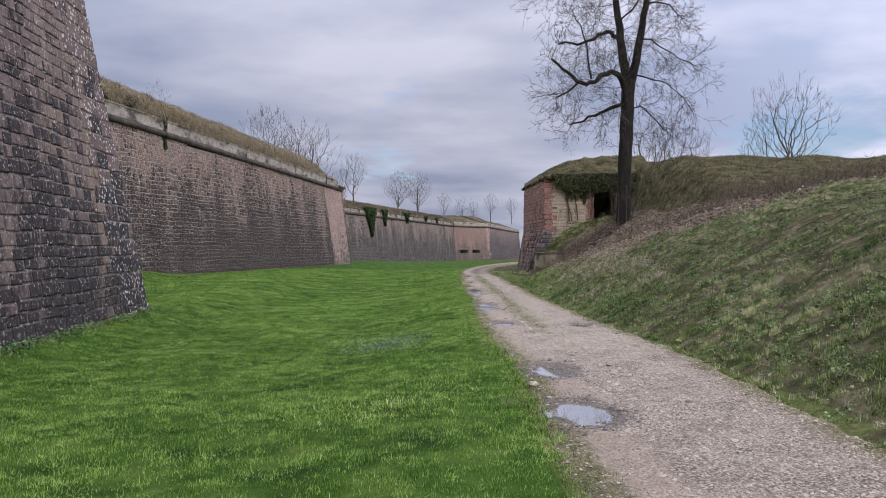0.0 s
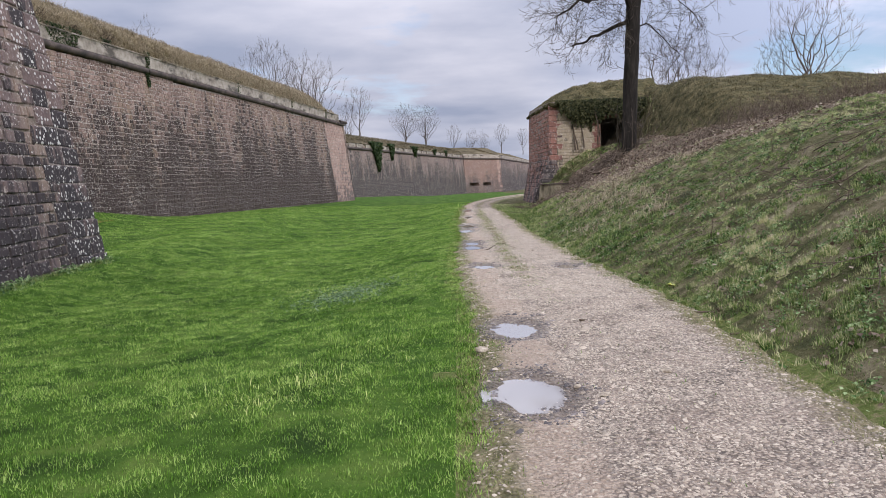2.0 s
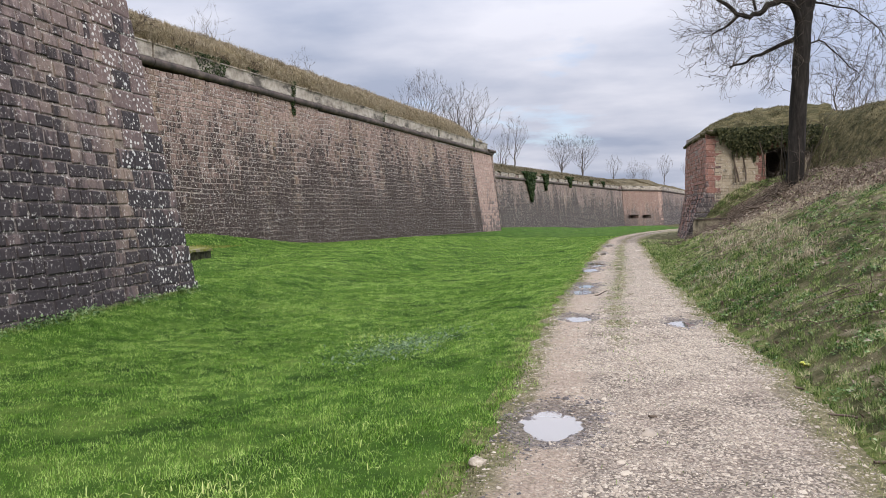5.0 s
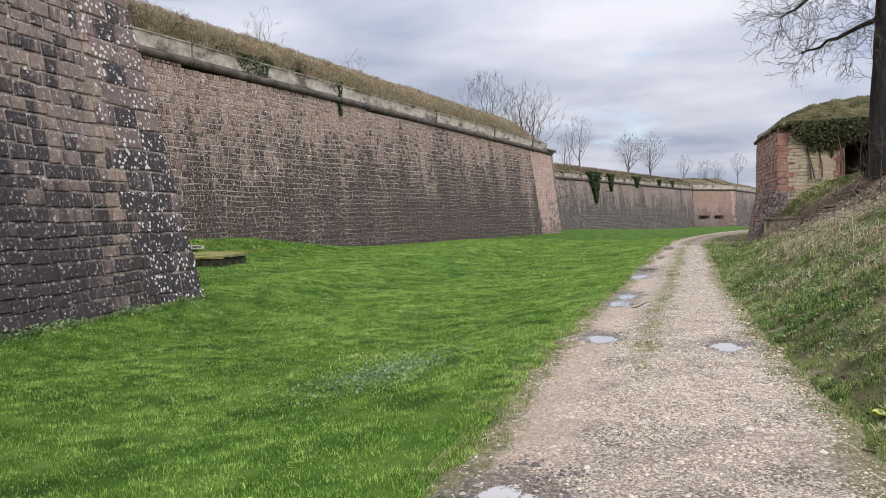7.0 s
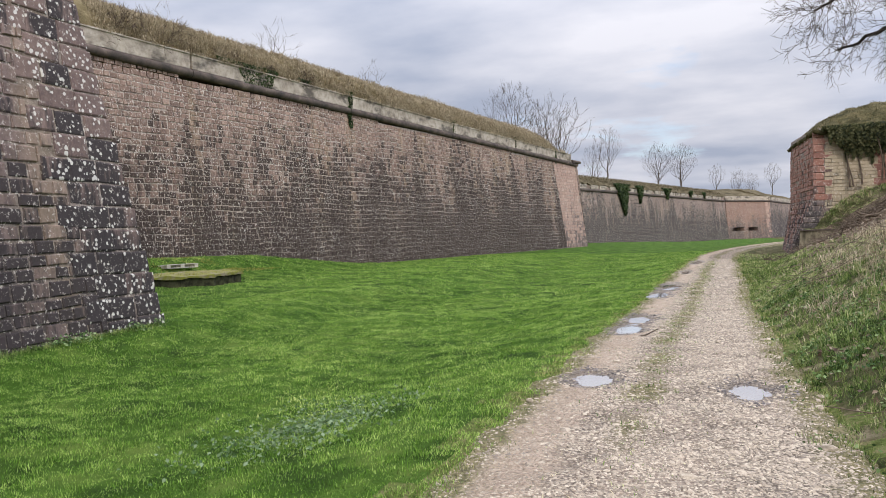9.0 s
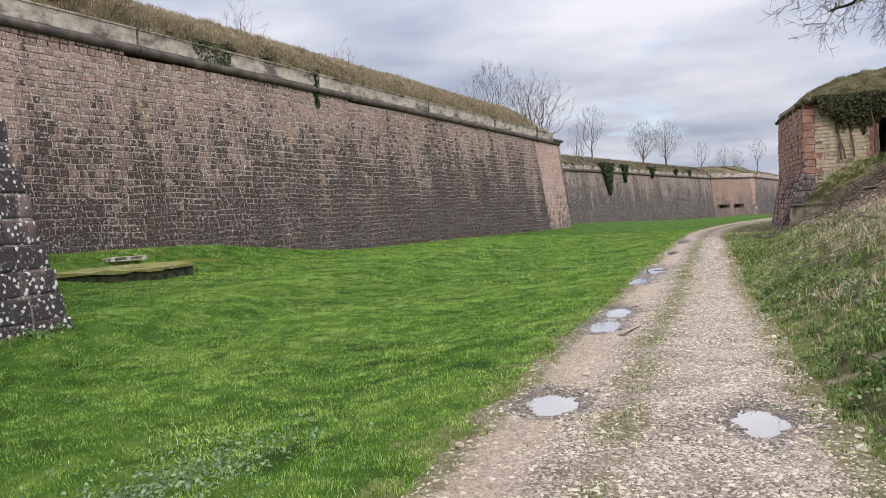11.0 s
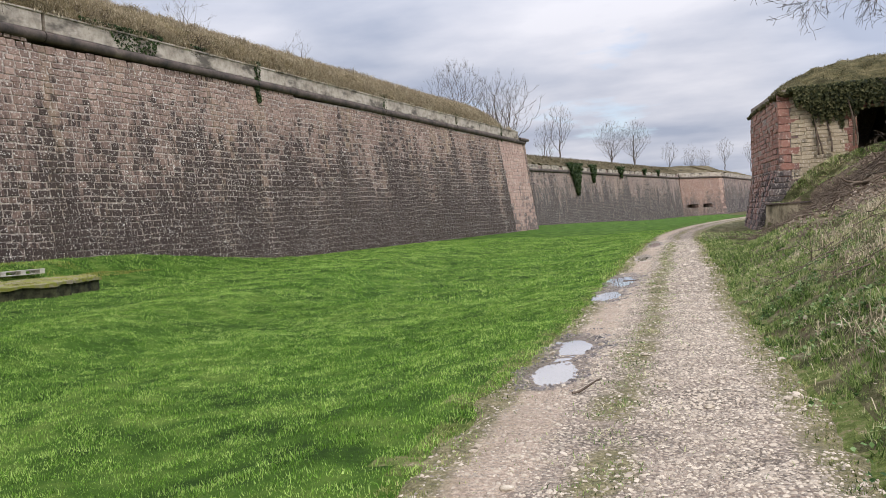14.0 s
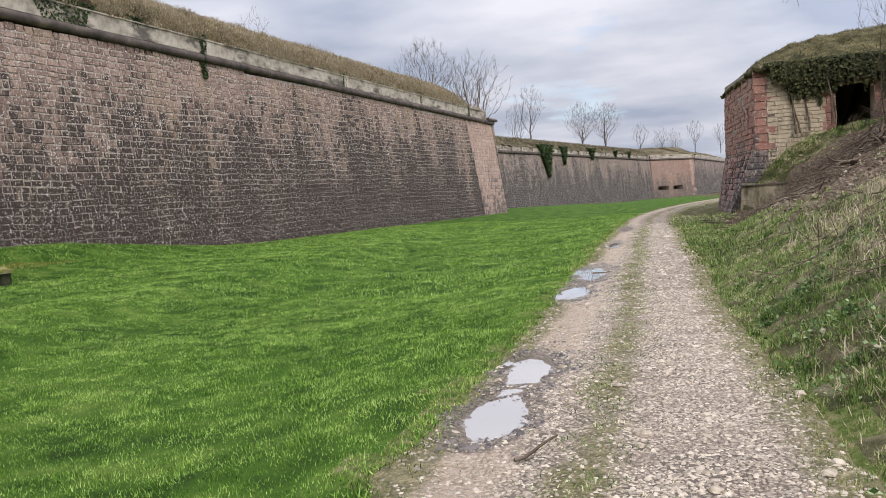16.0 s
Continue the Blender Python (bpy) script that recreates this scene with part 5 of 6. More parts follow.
# ---- limbs, twigs and sticks ----
def tubes(lines, sides):
    """Tapering tubes along polylines of (points, start radius, end radius); returns vertices and triangles."""
    V, T, base = [], [], 0
    ang = np.arange(sides) * math.tau / sides
    ca, sa = np.cos(ang), np.sin(ang)
    for pts, r0, r1 in lines:
        p = np.asarray(pts, float)
        n = len(p)
        d = np.gradient(p, axis=0)
        d /= np.linalg.norm(d, axis=1)[:, None] + 1e-9
        ref = np.array([0, 0, 1.0]) if abs(d[0, 2]) < 0.9 else np.array([1.0, 0, 0])
        s = np.cross(d, ref)
        s /= np.linalg.norm(s, axis=1)[:, None] + 1e-9
        t = np.cross(d, s)
        r = np.linspace(r0, r1, n)[:, None, None]
        ring = p[:, None, :] + r * (s[:, None, :] * ca[None, :, None] + t[:, None, :] * sa[None, :, None])
        V.append(ring.reshape(-1, 3))
        i = np.arange(n - 1)[:, None] * sides
        k = np.arange(sides)[None, :]
        k2 = (k + 1) % sides
        a, b, c, e = i + k, i + k2, i + sides + k2, i + sides + k
        T.append(np.stack([a, b, c], -1).reshape(-1, 3) + base)
        T.append(np.stack([a, c, e], -1).reshape(-1, 3) + base)
        base += n * sides
    return np.concatenate(V), np.concatenate(T)


def bent(rng, p, d, length, n, wander, lift):
    """A crooked line from p along d."""
    pts, d = [np.array(p, float)], np.array(d, float) / np.linalg.norm(d)
    for _ in range(n):
        d = d + rng.normal(0, wander, 3) + np.array([0, 0, lift])
        d /= np.linalg.norm(d)
        pts.append(pts[-1] + d * length / n)
    return pts


def sprout(rng, line, r0, r1, level, out, ratio=0.55, count=6, spread=0.9, wander=0.16, lift=0.05, depth=2, start=0.25):
    """Side shoots along a line, and their shoots in turn."""
    pts = np.array(line)
    length = np.linalg.norm(np.diff(pts, axis=0), axis=1).sum()
    for _ in range(count):
        k = rng.uniform(start, 1.0)
        f = k * (len(pts) - 1)
        i = min(int(f), len(pts) - 2)
        p = pts[i] + (pts[i + 1] - pts[i]) * (f - i)
        d = pts[i + 1] - pts[i]
        d = d / np.linalg.norm(d)
        side = rng.normal(0, 1, 3)
        side -= d * side.dot(d)
        side /= np.linalg.norm(side)
        ln = length * ratio * rng.uniform(0.6, 1.2) * (1.15 - 0.5 * k)
        rr = (r0 + (r1 - r0) * k) * rng.uniform(0.45, 0.65)
        shoot = bent(rng, p, d * math.cos(spread) + side * math.sin(spread), ln, 4 if level else 3, wander, lift)
        out.append((level, shoot, max(rr, 0.004), max(rr * 0.3, 0.003)))
        if level < depth:
            sprout(rng, shoot, rr, rr * 0.3, level + 1, out, ratio, count, spread, wander, lift, depth, 0.2)


def forks(rng, p, d, length, r, level, out, spread=0.42, wander=0.10, lift=0.03, shrink=0.78, thin=0.66):
    """A branch that goes on forking until it is a twig."""
    line = bent(rng, p, d, length, 4, wander, lift)
    out.append((level, line, r, r * thin))
    if level == 0:
        return
    end = np.array(line[-1]) - np.array(line[-2])
    end /= np.linalg.norm(end)
    for k in range(3 if rng.rand() < 0.45 else 2):
        side = rng.normal(0, 1, 3)
        side -= end * side.dot(end)
        side /= np.linalg.norm(side)
        a = spread * rng.uniform(0.5, 1.5)
        forks(rng, line[-1], end * math.cos(a) + side * math.sin(a), length * shrink * rng.uniform(0.7, 1.15), r * thin, level - 1, out, spread, wander, lift, shrink, thin)
    if level > 1:
        at = rng.randint(1, 4)
        side = rng.normal(0, 1, 3)
        side -= end * side.dot(end)
        side /= np.linalg.norm(side)
        forks(rng, line[at], end * 0.55 + side * 0.8, length * 0.7, r * thin * 0.7, level - 2, out, spread, wander, lift, shrink, thin)


def bare_tree(seed, height, width, bole, n, girth, min_r, stems=1):
    """A leafless tree at the origin: each shoot grows from the nearest older limb, so that the crown fills a dome. Trunk lines and twig lines."""
    rng = np.random.RandomState(seed)
    q = rng.normal(0, 1, (n, 3))
    q = q / np.linalg.norm(q, axis=1)[:, None] * (rng.uniform(0, 1, n) ** 0.38)[:, None]
    tall = height * (1 - bole) / 2
    lump = 1 + 0.22 * np.sin(3 * np.arctan2(q[:, 1], q[:, 0]) + seed) * np.abs(q[:, 2])
    q = q * np.stack([width / 2 * lump, width / 2 * lump, np.full(n, tall)], -1) + np.array([0, 0, height * bole + tall])
    q[:, :2] *= (0.45 + 0.55 * smooth01(bole * height, height * (bole + 0.45), q[:, 2]))[:, None]
    q = q[np.argsort(np.linalg.norm(q, axis=1))]
    nodes, parent, far = [], [], []
    for k in range(stems):
        a = math.tau * k / stems + rng.uniform(0, 1)
        lean = 0.0 if stems == 1 else 0.16
        for j in range(6):
            h = height * (bole + 0.12) * j / 5
            nodes.append((lean * h * math.cos(a) + rng.normal(0, 0.012 * height * (j > 0)), lean * h * math.sin(a) + rng.normal(0, 0.012 * height * (j > 0)), h - 0.6 * (j == 0)))
            parent.append(-1 if j == 0 else len(nodes) - 2)
            far.append(h)
    for p in q:
        at = np.array(nodes)
        d = np.linalg.norm(at - p, axis=1)
        cost = d + 0.62 * np.array(far) + 3.0 * np.clip(at[:, 2] - p[2], 0, None) + 9 * (at[:, 2] < height * bole * 0.55)
        i = int(np.argmin(cost))
        last = i
        for f in (0.34, 0.67, 1.0):
            w = at[i] + (p - at[i]) * f + np.array([0, 0, 0.10 * d[i] * math.sin(f * math.pi) * -1]) + rng.normal(0, 0.022 * d[i] + 1e-3, 3) * (f < 1)
            nodes.append(tuple(w))
            parent.append(last)
            far.append(far[i] + d[i] * f)
            last = len(nodes) - 1
    count = np.ones(len(nodes))
    for i in range(len(nodes) - 1, -1, -1):
        if parent[i] >= 0:
            count[parent[i]] += count[i]
    r = np.maximum(girth * (count / count.max()) ** 0.60, min_r)
    thick, fine = [], []
    for i, j in enumerate(parent):
        if j >= 0:
            (thick if r[i] > girth * 0.16 else fine).append(([nodes[j], nodes[i]], min(r[j], r[i] * 1.35), r[i]))
    tips = np.where(count == 1)[0]
    for i in tips:
        d = np.array(nodes[i]) - np.array(nodes[parent[i]])
        d = d / (np.linalg.norm(d) + 1e-6)
        for _ in range(4):
            fine.append((bent(rng, nodes[i], d + rng.normal(0, 0.38, 3) + np.array([0, 0, 0.2]), height * rng.uniform(0.04, 0.10), 2, 0.12, 0.05), min_r, min_r * 0.6))
    return thick, fine


def tree_thing(name, trunk, twigs, bark, twig_mat, label, category="tree", group=""):
    ob = empty(name)
    v, t = tubes(trunk, 8)
    part("trunk", fast_mesh("trunk", v, t, bark, True), bark, ob)
    v, t = tubes(twigs, 3)
    part("crown", fast_mesh("crown", v, t, twig_mat), twig_mat, ob, "bare twigs without leaves")
    return tagged(ob, label, category, group)


# the tall tree on the bank
TY0 = 40.0


def tp(px, py, dy=0.0):
    """A place in the tree's own upright plane, from metres right of the track's zero and above ground zero."""
    return (px, TY0 + dy, py)


rng = np.random.RandomState(5)
big_trunk = [
    ([tp(9.34, 1.8), tp(9.42, 3.6), tp(9.50, 5.4), tp(9.56, 7.4), tp(9.64, 9.4), tp(9.70, 10.4)], 0.37, 0.34),
    ([tp(9.66, 10.0), tp(9.42, 11.6, 0.1), tp(9.25, 13.2, 0.2), tp(9.05, 15.2, 0.3), tp(8.8, 17.5, 0.3), tp(8.7, 20, 0.2)], 0.27, 0.08),
    ([tp(9.72, 10.0), tp(10.05, 11.4, -0.1), tp(10.38, 13.2, -0.1), tp(10.65, 15.0, -0.2), tp(10.8, 17.5, -0.3), tp(11.2, 20, -0.2)], 0.25, 0.07)]
big_limbs = [
    ([tp(9.55, 9.8), tp(9.15, 10.55, -0.3), tp(8.4, 10.65, -0.6), tp(7.7, 10.2, -0.8), tp(7.0, 10.05, -1.0), tp(6.35, 10.5, -1.2), tp(5.5, 11.2, -1.3)], 0.17, 0.06),
    ([tp(9.25, 12.7, 0.2), tp(8.5, 12.9, -0.2), tp(7.8, 12.5, -0.4), tp(7.0, 12.2, -0.5), tp(5.9, 12.1, -0.7)], 0.12, 0.045),
    ([tp(9.5, 9.2), tp(9.0, 9.1, 0.3), tp(8.3, 8.8, 0.5), tp(7.5, 8.5, 0.8), tp(6.8, 8.25, 1.0)], 0.12, 0.04),
    ([tp(6.9, 10.1, -1.0), tp(6.4, 9.6, -1.1), tp(5.8, 9.3, -1.2)], 0.07, 0.03),
    ([tp(7.6, 10.3, -0.8), tp(7.4, 11.4, -0.9), tp(7.2, 12.6, -0.8), tp(6.6, 13.8, -0.9)], 0.06, 0.02),
    ([tp(8.8, 14.9, 0.3), tp(7.6, 14.6, -0.3), tp(6.2, 14.8, -0.6), tp(4.8, 14.4, -0.9)], 0.08, 0.025),
    ([tp(9.8, 10.8), tp(10.8, 10.6, 0.4), tp(11.9, 10.4, 0.7), tp(12.9, 9.6, 0.9)], 0.05, 0.015),
    ([tp(10.3, 12.6), tp(11.2, 12.6, 0.6), tp(12.3, 12.0, 1.0), tp(13.4, 11.6, 1.2)], 0.05, 0.015),
    ([tp(10.5, 14.4), tp(11.6, 14.6, 0.4), tp(12.8, 13.9, 0.9)], 0.06, 0.015),
    ([tp(9.7, 9.0), tp(10.6, 9.0, 0.5), tp(11.5, 8.2, 0.8), tp(12.2, 7.6, 1.0)], 0.04, 0.012),
    ([tp(9.3, 13.6), tp(9.9, 14.2, -0.8), tp(10.1, 15.6, -1.6)], 0.05, 0.02)]
big_twigs = []


def crooked(line, jitter):
    """A limb with its straight lengths bent and knotted."""
    p = np.array(line)
    u = np.linspace(0, len(p) - 1, 3 * (len(p) - 1) + 1)
    before, after = np.clip(np.floor(u).astype(int), 0, len(p) - 2), np.clip(np.floor(u).astype(int) + 1, 0, len(p) - 1)
    slope = np.gradient(p, axis=0)
    f = (u - before)[:, None]
    q = (2 * f ** 3 - 3 * f ** 2 + 1) * p[before] + (f ** 3 - 2 * f ** 2 + f) * slope[before] + (3 * f ** 2 - 2 * f ** 3) * p[after] + (f ** 3 - f ** 2) * slope[after]
    q[1:-1] += rng.normal(0, jitter, q[1:-1].shape)
    return [tuple(k) for k in q]


big_trunk = [(crooked(line, 0.02), a, b) for line, a, b in big_trunk]
big_limbs = [(crooked(line, 0.05 if a > 0.1 else 0.035), a, b) for line, a, b in big_limbs]


def twigs_along(line, count, length, r, level, bias=(0, 0, 0.1), start=0.1):
    pts = np.array(line)
    for _ in range(count):
        f = rng.uniform(start, 1) * (len(pts) - 1)
        i = min(int(f), len(pts) - 2)
        p = pts[i] + (pts[i + 1] - pts[i]) * (f - i)
        d = (pts[i + 1] - pts[i]) / np.linalg.norm(pts[i + 1] - pts[i])
        d = d * 0.5 + rng.normal(0, 0.6, 3) + np.array(bias)
        forks(rng, p, d, length * rng.uniform(0.5, 1.2), r, level, big_twigs, 0.5, 0.17, 0.015, 0.8, 0.62)


for line, a, b in big_limbs:
    twigs_along(line, 15, 0.86, 0.014, 3)
    twigs_along(line[-3:], 7, 0.80, 0.013, 3)
for line, a, b in big_trunk[1:]:
    twigs_along(line, 20, 1.15, 0.020, 4, (0, 0, -0.05), 0.02)
twigs_along(big_trunk[0][0], 13, 0.95, 0.018, 4, (0, 0, -0.1), 0.5)
for _ in range(15):
    a = rng.uniform(0, math.tau)
    p = (9.38 + 0.45 * math.cos(a), TY0 + 0.45 * math.sin(a), 2.8)
    line = bent(rng, p, (0.16 * math.cos(a), 0.16 * math.sin(a), 1), rng.uniform(1.2, 3.4), 6, 0.10, 0.02)
    big_twigs.append((0, line, 0.028, 0.008))
    twigs_along(line, 3, 0.5, 0.012, 1)
tree = empty("tree", (9.4, TY0, 3.0))
big = []
v, t = tubes(big_trunk, 12)
big.append(part("trunk", fast_mesh("trunk", v, t, MAT_BARK, True), MAT_BARK, tree, "dark ridged bark trunk forking in two"))
for line, a, b in big_limbs:
    v, t = tubes([(line, a, b)], 7)
    big.append(part("limb", fast_mesh("limb", v, t, MAT_BARK, True), MAT_BARK, tree))
v, t = tubes([(p, max(a, 0.0065), max(b, 0.005)) for _, p, a, b in big_twigs], 3)
big.append(part("crown", fast_mesh("crown", v, t, MAT_TWIG), MAT_TWIG, tree, "fine bare winter twigs"))
for ob in big:
    ob.matrix_parent_inverse = Matrix.Translation(tree.location).inverted()
tagged(tree, "tall bare tree with forked dark trunk on the bank", "tree")

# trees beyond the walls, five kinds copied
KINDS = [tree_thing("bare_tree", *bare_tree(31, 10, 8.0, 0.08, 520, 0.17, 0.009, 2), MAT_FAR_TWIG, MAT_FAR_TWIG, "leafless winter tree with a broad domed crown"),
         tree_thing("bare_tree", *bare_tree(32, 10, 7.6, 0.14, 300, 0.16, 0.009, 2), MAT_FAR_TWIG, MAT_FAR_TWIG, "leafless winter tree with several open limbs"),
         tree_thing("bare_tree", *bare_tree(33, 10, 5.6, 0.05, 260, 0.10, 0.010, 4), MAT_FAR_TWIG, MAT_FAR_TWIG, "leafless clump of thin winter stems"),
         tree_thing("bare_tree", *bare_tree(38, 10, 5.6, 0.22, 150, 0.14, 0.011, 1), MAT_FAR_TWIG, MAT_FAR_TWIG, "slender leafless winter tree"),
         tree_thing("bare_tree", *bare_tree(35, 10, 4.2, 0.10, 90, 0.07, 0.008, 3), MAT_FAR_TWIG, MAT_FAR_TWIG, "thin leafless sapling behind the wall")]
for k, (kind, x, y, z, h, turn) in enumerate([
        (4, -24.7, 66.2, 10.6, 5.6, 0), (4, -29.8, 59.7, 10.6, 8.0, 50), (4, -33.0, 50.5, 10.2, 7.6, 80), (0, -27.5, 120.4, 10.5, 13.2, 20), (1, -23.8, 137.0, 10.5, 14.2, 110), (1, -27.0, 140.0, 10.5, 12.5, 10),
        (3, -18.1, 154.5, 10.3, 10.5, 70), (0, -9.6, 163.0, 9.8, 8.2, 10), (0, -5.4, 164.0, 9.8, 8.0, 140), (3, 0.3, 230.0, 10.0, 8.5, 30), (2, 6.0, 254.0, 10.0, 8.8, 200), (2, 9.8, 256.0, 10.0, 8.0, 100),
        (3, 14.7, 237.0, 10.2, 8.6, 10), (3, 21.5, 240.0, 10.0, 7.6, 250), (2, -20.5, 155.0, 10.3, 8.0, 300), (1, 32.6, 71.7, 7.0, 10.8, 40), (2, 29.6, 72.5, 7.4, 6.0, 190), (1, 37.6, 134.4, 6.0, 21.0, 60), (1, 41.5, 136.0, 6.0, 18.0, 240), (1, -47.0, 118.0, 10, 11, 0)]):
    m = Matrix.Translation((x, y, z)) @ Matrix.Rotation(radians(turn), 4, "Z")
    c = copy_thing(KINDS[kind], m)
    c.scale = (h / 10, h / 10, h / 10)
    c["group"] = "bare trees beyond the walls"
for ob in KINDS:
    for o in [*ob.children, ob]:
        bpy.data.objects.remove(o)

# ---- ivy and brush ----
def ivy_patch(name, face, top, u, w, drop, n, seed, label, size=0.13, out=0.10, taper=0.45):
    rg = np.random.RandomState(seed)
    a = np.abs(rg.uniform(0, 1, n)) ** 1.3
    uu = u + rg.uniform(-1, 1, n) * w / 2 * (1 - taper * a ** 0.8) + 0.12 * drop * np.sin(a * 5 + seed) * 0.2
    vv = top + 0.25 - a * drop
    o = rg.uniform(0.02, out + 0.12 * (1 - a), n)
    p = np.array([face.at(q, w2, e) for q, w2, e in zip(uu, vv, o)])
    ob = leaves(name, p, np.array([face.n[0], face.n[1], 0.3]), size, rg, MAT_IVY_GREEN)
    return tagged(ob, label, "ivy")


for u, w, drop, n, k in ((23.85, 0.5, 2.0, 420, 1), (16.6, 3.0, 1.0, 1900, 2), (14.6, 1.2, 0.5, 260, 3), (20.1, 1.0, 0.5, 250, 4), (46.3, 0.5, 1.3, 160, 5), (55.2, 0.5, 1.4, 160, 6), (35.9, 0.9, 0.9, 160, 8)):
    ivy_patch("ivy", B_FACE, float(b_top(u)) + 1.0, u, w, drop, n, k, "dark ivy hanging over the pale coping", 0.11)
for u, w, drop, n, k in ((40.0, 6.4, 4.8, 1700, 11), (47.4, 3.2, 2.8, 700, 12), (61.0, 4.2, 1.9, 600, 13), (75.0, 2.0, 1.2, 200, 14), (84.0, 2.4, 1.2, 200, 15)):
    ivy_patch("ivy", C_FACE, 9.2, u, w, drop, n, k, "dark green ivy hanging down the distant wall", 0.32, 0.4, 0.96)
for k, (u, h, n) in enumerate(((11.2, 1.6, 16), (14.9, 0.9, 22), (20.1, 0.9, 26), (9.0, 1.3, 14), (17.6, 0.6, 20))):
    rg = np.random.RandomState(60 + k)
    x, y, z = B_FACE.at(u, float(b_top(u)) + 1.15, -0.25)
    lines = []
    for _ in range(n):
        forks(rg, (x + rg.normal(0, 0.1), y + rg.normal(0, 0.25), z), (rg.normal(0.25, 0.5), rg.normal(0, 0.6), rg.uniform(0.0, 1)), h * 0.45, 0.014, 2, lines, 0.5, 0.2, 0.0)
    v, t = tubes([(p, max(a, 0.008), max(b, 0.006)) for _, p, a, b in lines], 3)
    tagged(new("bare_shrub", fast_mesh("bare_shrub", v, t, MAT_STICK)), "small leafless shrub rooted in the wall top", "shrub", group="shrubs on the wall top")
rg = np.random.RandomState(77)
n = 9000
ux = rg.uniform(0.45, 6.6, n)
low = np.interp(ux, [0.4, 0.9, 1.6, 2.7, 3.4, 3.6, 5.2, 5.4, 6.6], [6.75, 6.2, 5.3, 5.15, 5.35, 5.75, 5.75, 5.3, 5.1]) + 0.3 * ripple(ux * 3, ux, 0.5)
hi = 6.84 + 0.12 * (1 - np.exp(-ux / 2.9))
vz = low + (hi - low) * rg.uniform(0, 1, n) ** 0.8
p = np.stack([7.2 + ux, 54.42 - rg.uniform(0.02, 0.45, n) * smooth01(4.8, 6.2, vz), vz], -1)
tagged(leaves("ivy_curtain", p, np.array([0, -1, 0.3]), 0.13, rg, MAT_IVY), "thick dark ivy curtain over the casemate front", "ivy")
stems = [bent(rg, (7.2 + a, 54.3, 3.2 + 0.2 * a), (0.03, 0, 1), 2.6, 6, 0.10, 0.05) for a in (1.75, 1.95, 2.35, 3.3, 3.45, 5.3)]
v, t = tubes([(s, 0.05, 0.03) for s in stems], 5)
tagged(new("climbing_ivy", fast_mesh("climbing_ivy", v, t, MAT_STICK, True)), "grey woody ivy stems climbing the casemate front", "ivy")


def brush(name, cx, cy, sx, sy, n, length, seed, label, lay_dir=(0.7, -0.5), up=0.25, r=0.012, twigs=3):
    rg = np.random.RandomState(seed)
    lines = []
    for _ in range(n):
        x, y = rg.normal(cx, sx), rg.normal(cy, sy)
        x = max(x, float(path_right(y)) + 1.3)
        d = np.array([lay_dir[0] + rg.normal(0, 0.5), lay_dir[1] + rg.normal(0, 0.5), rg.uniform(-0.1, up)])
        q = rg.uniform(0.7, 1.6) * length
        line = bent(rg, (x, y, float(land(x, y)) + rg.uniform(0.0, 0.15)), d, q, 4, 0.16, 0.0)
        off = rg.uniform(0.02, 0.22)
        line = [(a, b, float(land(a, b)) + off * (0.4 + 0.3 * j) if up < 0.5 else max(c, float(land(a, b)) + 0.01)) for j, (a, b, c) in enumerate(line)]
        lines.append((line, r * rg.uniform(0.7, 1.8), r * 0.4))
        sub = []
        sprout(rg, line, r, r * 0.5, 0, sub, 0.45, twigs, 0.8, 0.2, 0.04, 0)
        lines += [(p, max(a, 0.005), 0.004) for _, p, a, b in sub]
    v, t = tubes(lines, 4)
    return tagged(new(name, fast_mesh(name, v, t, MAT_STICK)), label, "brushwood", kind="stuff")


brush("brushwood", 7.6, 43.6, 0.9, 2.2, 170, 1.3, 1, "tangled band of dead branches below the casemate", (-0.8, -0.30), 0.22, 0.022)
brush("brushwood", 8.6, 41.2, 0.7, 0.9, 40, 1.1, 2, "grey dead branches heaped under the tree", (-0.7, -0.3), 0.25, 0.018)
brush("brushwood", 9.4, 40.2, 0.6, 0.6, 50, 0.8, 3, "brown brushwood round the foot of the tree", (0.0, 0.0), 1.0, 0.011)
brush("scrub", 12.6, 30.5, 2.6, 1.6, 420, 0.55, 4, "reddish brown scrub along the shoulder of the bank", (0, 0), 1.4, 0.010)
brush("scrub", 17.0, 30.5, 2.4, 1.5, 380, 0.75, 5, "dark brown bushes on the top of the bank", (0, 0), 1.6, 0.011)
brush("brushwood", 8.6, 48.6, 0.9, 1.8, 130, 1.2, 11, "brown dead branches strewn down the slope", (-0.8, -0.35), 0.25, 0.020)
brush("brushwood", 6.3, 37.2, 0.7, 1.8, 60, 0.9, 12, "thin dead twigs lying over the brown slope", (-0.7, -0.4), 0.2, 0.013)
brush("brushwood", 10.6, 53.4, 0.9, 0.4, 16, 0.6, 9, "brown brushwood before the casemate opening", (0, 0), 0.9, 0.010)
brush("twig_litter", 7.6, 14.5, 1.5, 3.2, 90, 0.9, 6, "pale fallen twigs lying in the bank grass", (-0.5, -0.6), 0.1, 0.007, 2)
brush("twig_litter", 6.4, 25.0, 1.0, 2.5, 40, 0.8, 7, "pale fallen twigs lying on the bank", (-0.5, -0.6), 0.1, 0.008, 2)
x, y = scatter(RG, 60000, 5, 26, 21, 54, lambda x, y: litter_band(x, y))
keep = ~((x > 6.2) & (y > 53.2))
p = np.stack([x, y, land(x, y) + RG.uniform(0.01, 0.06, len(x))], -1)[keep]
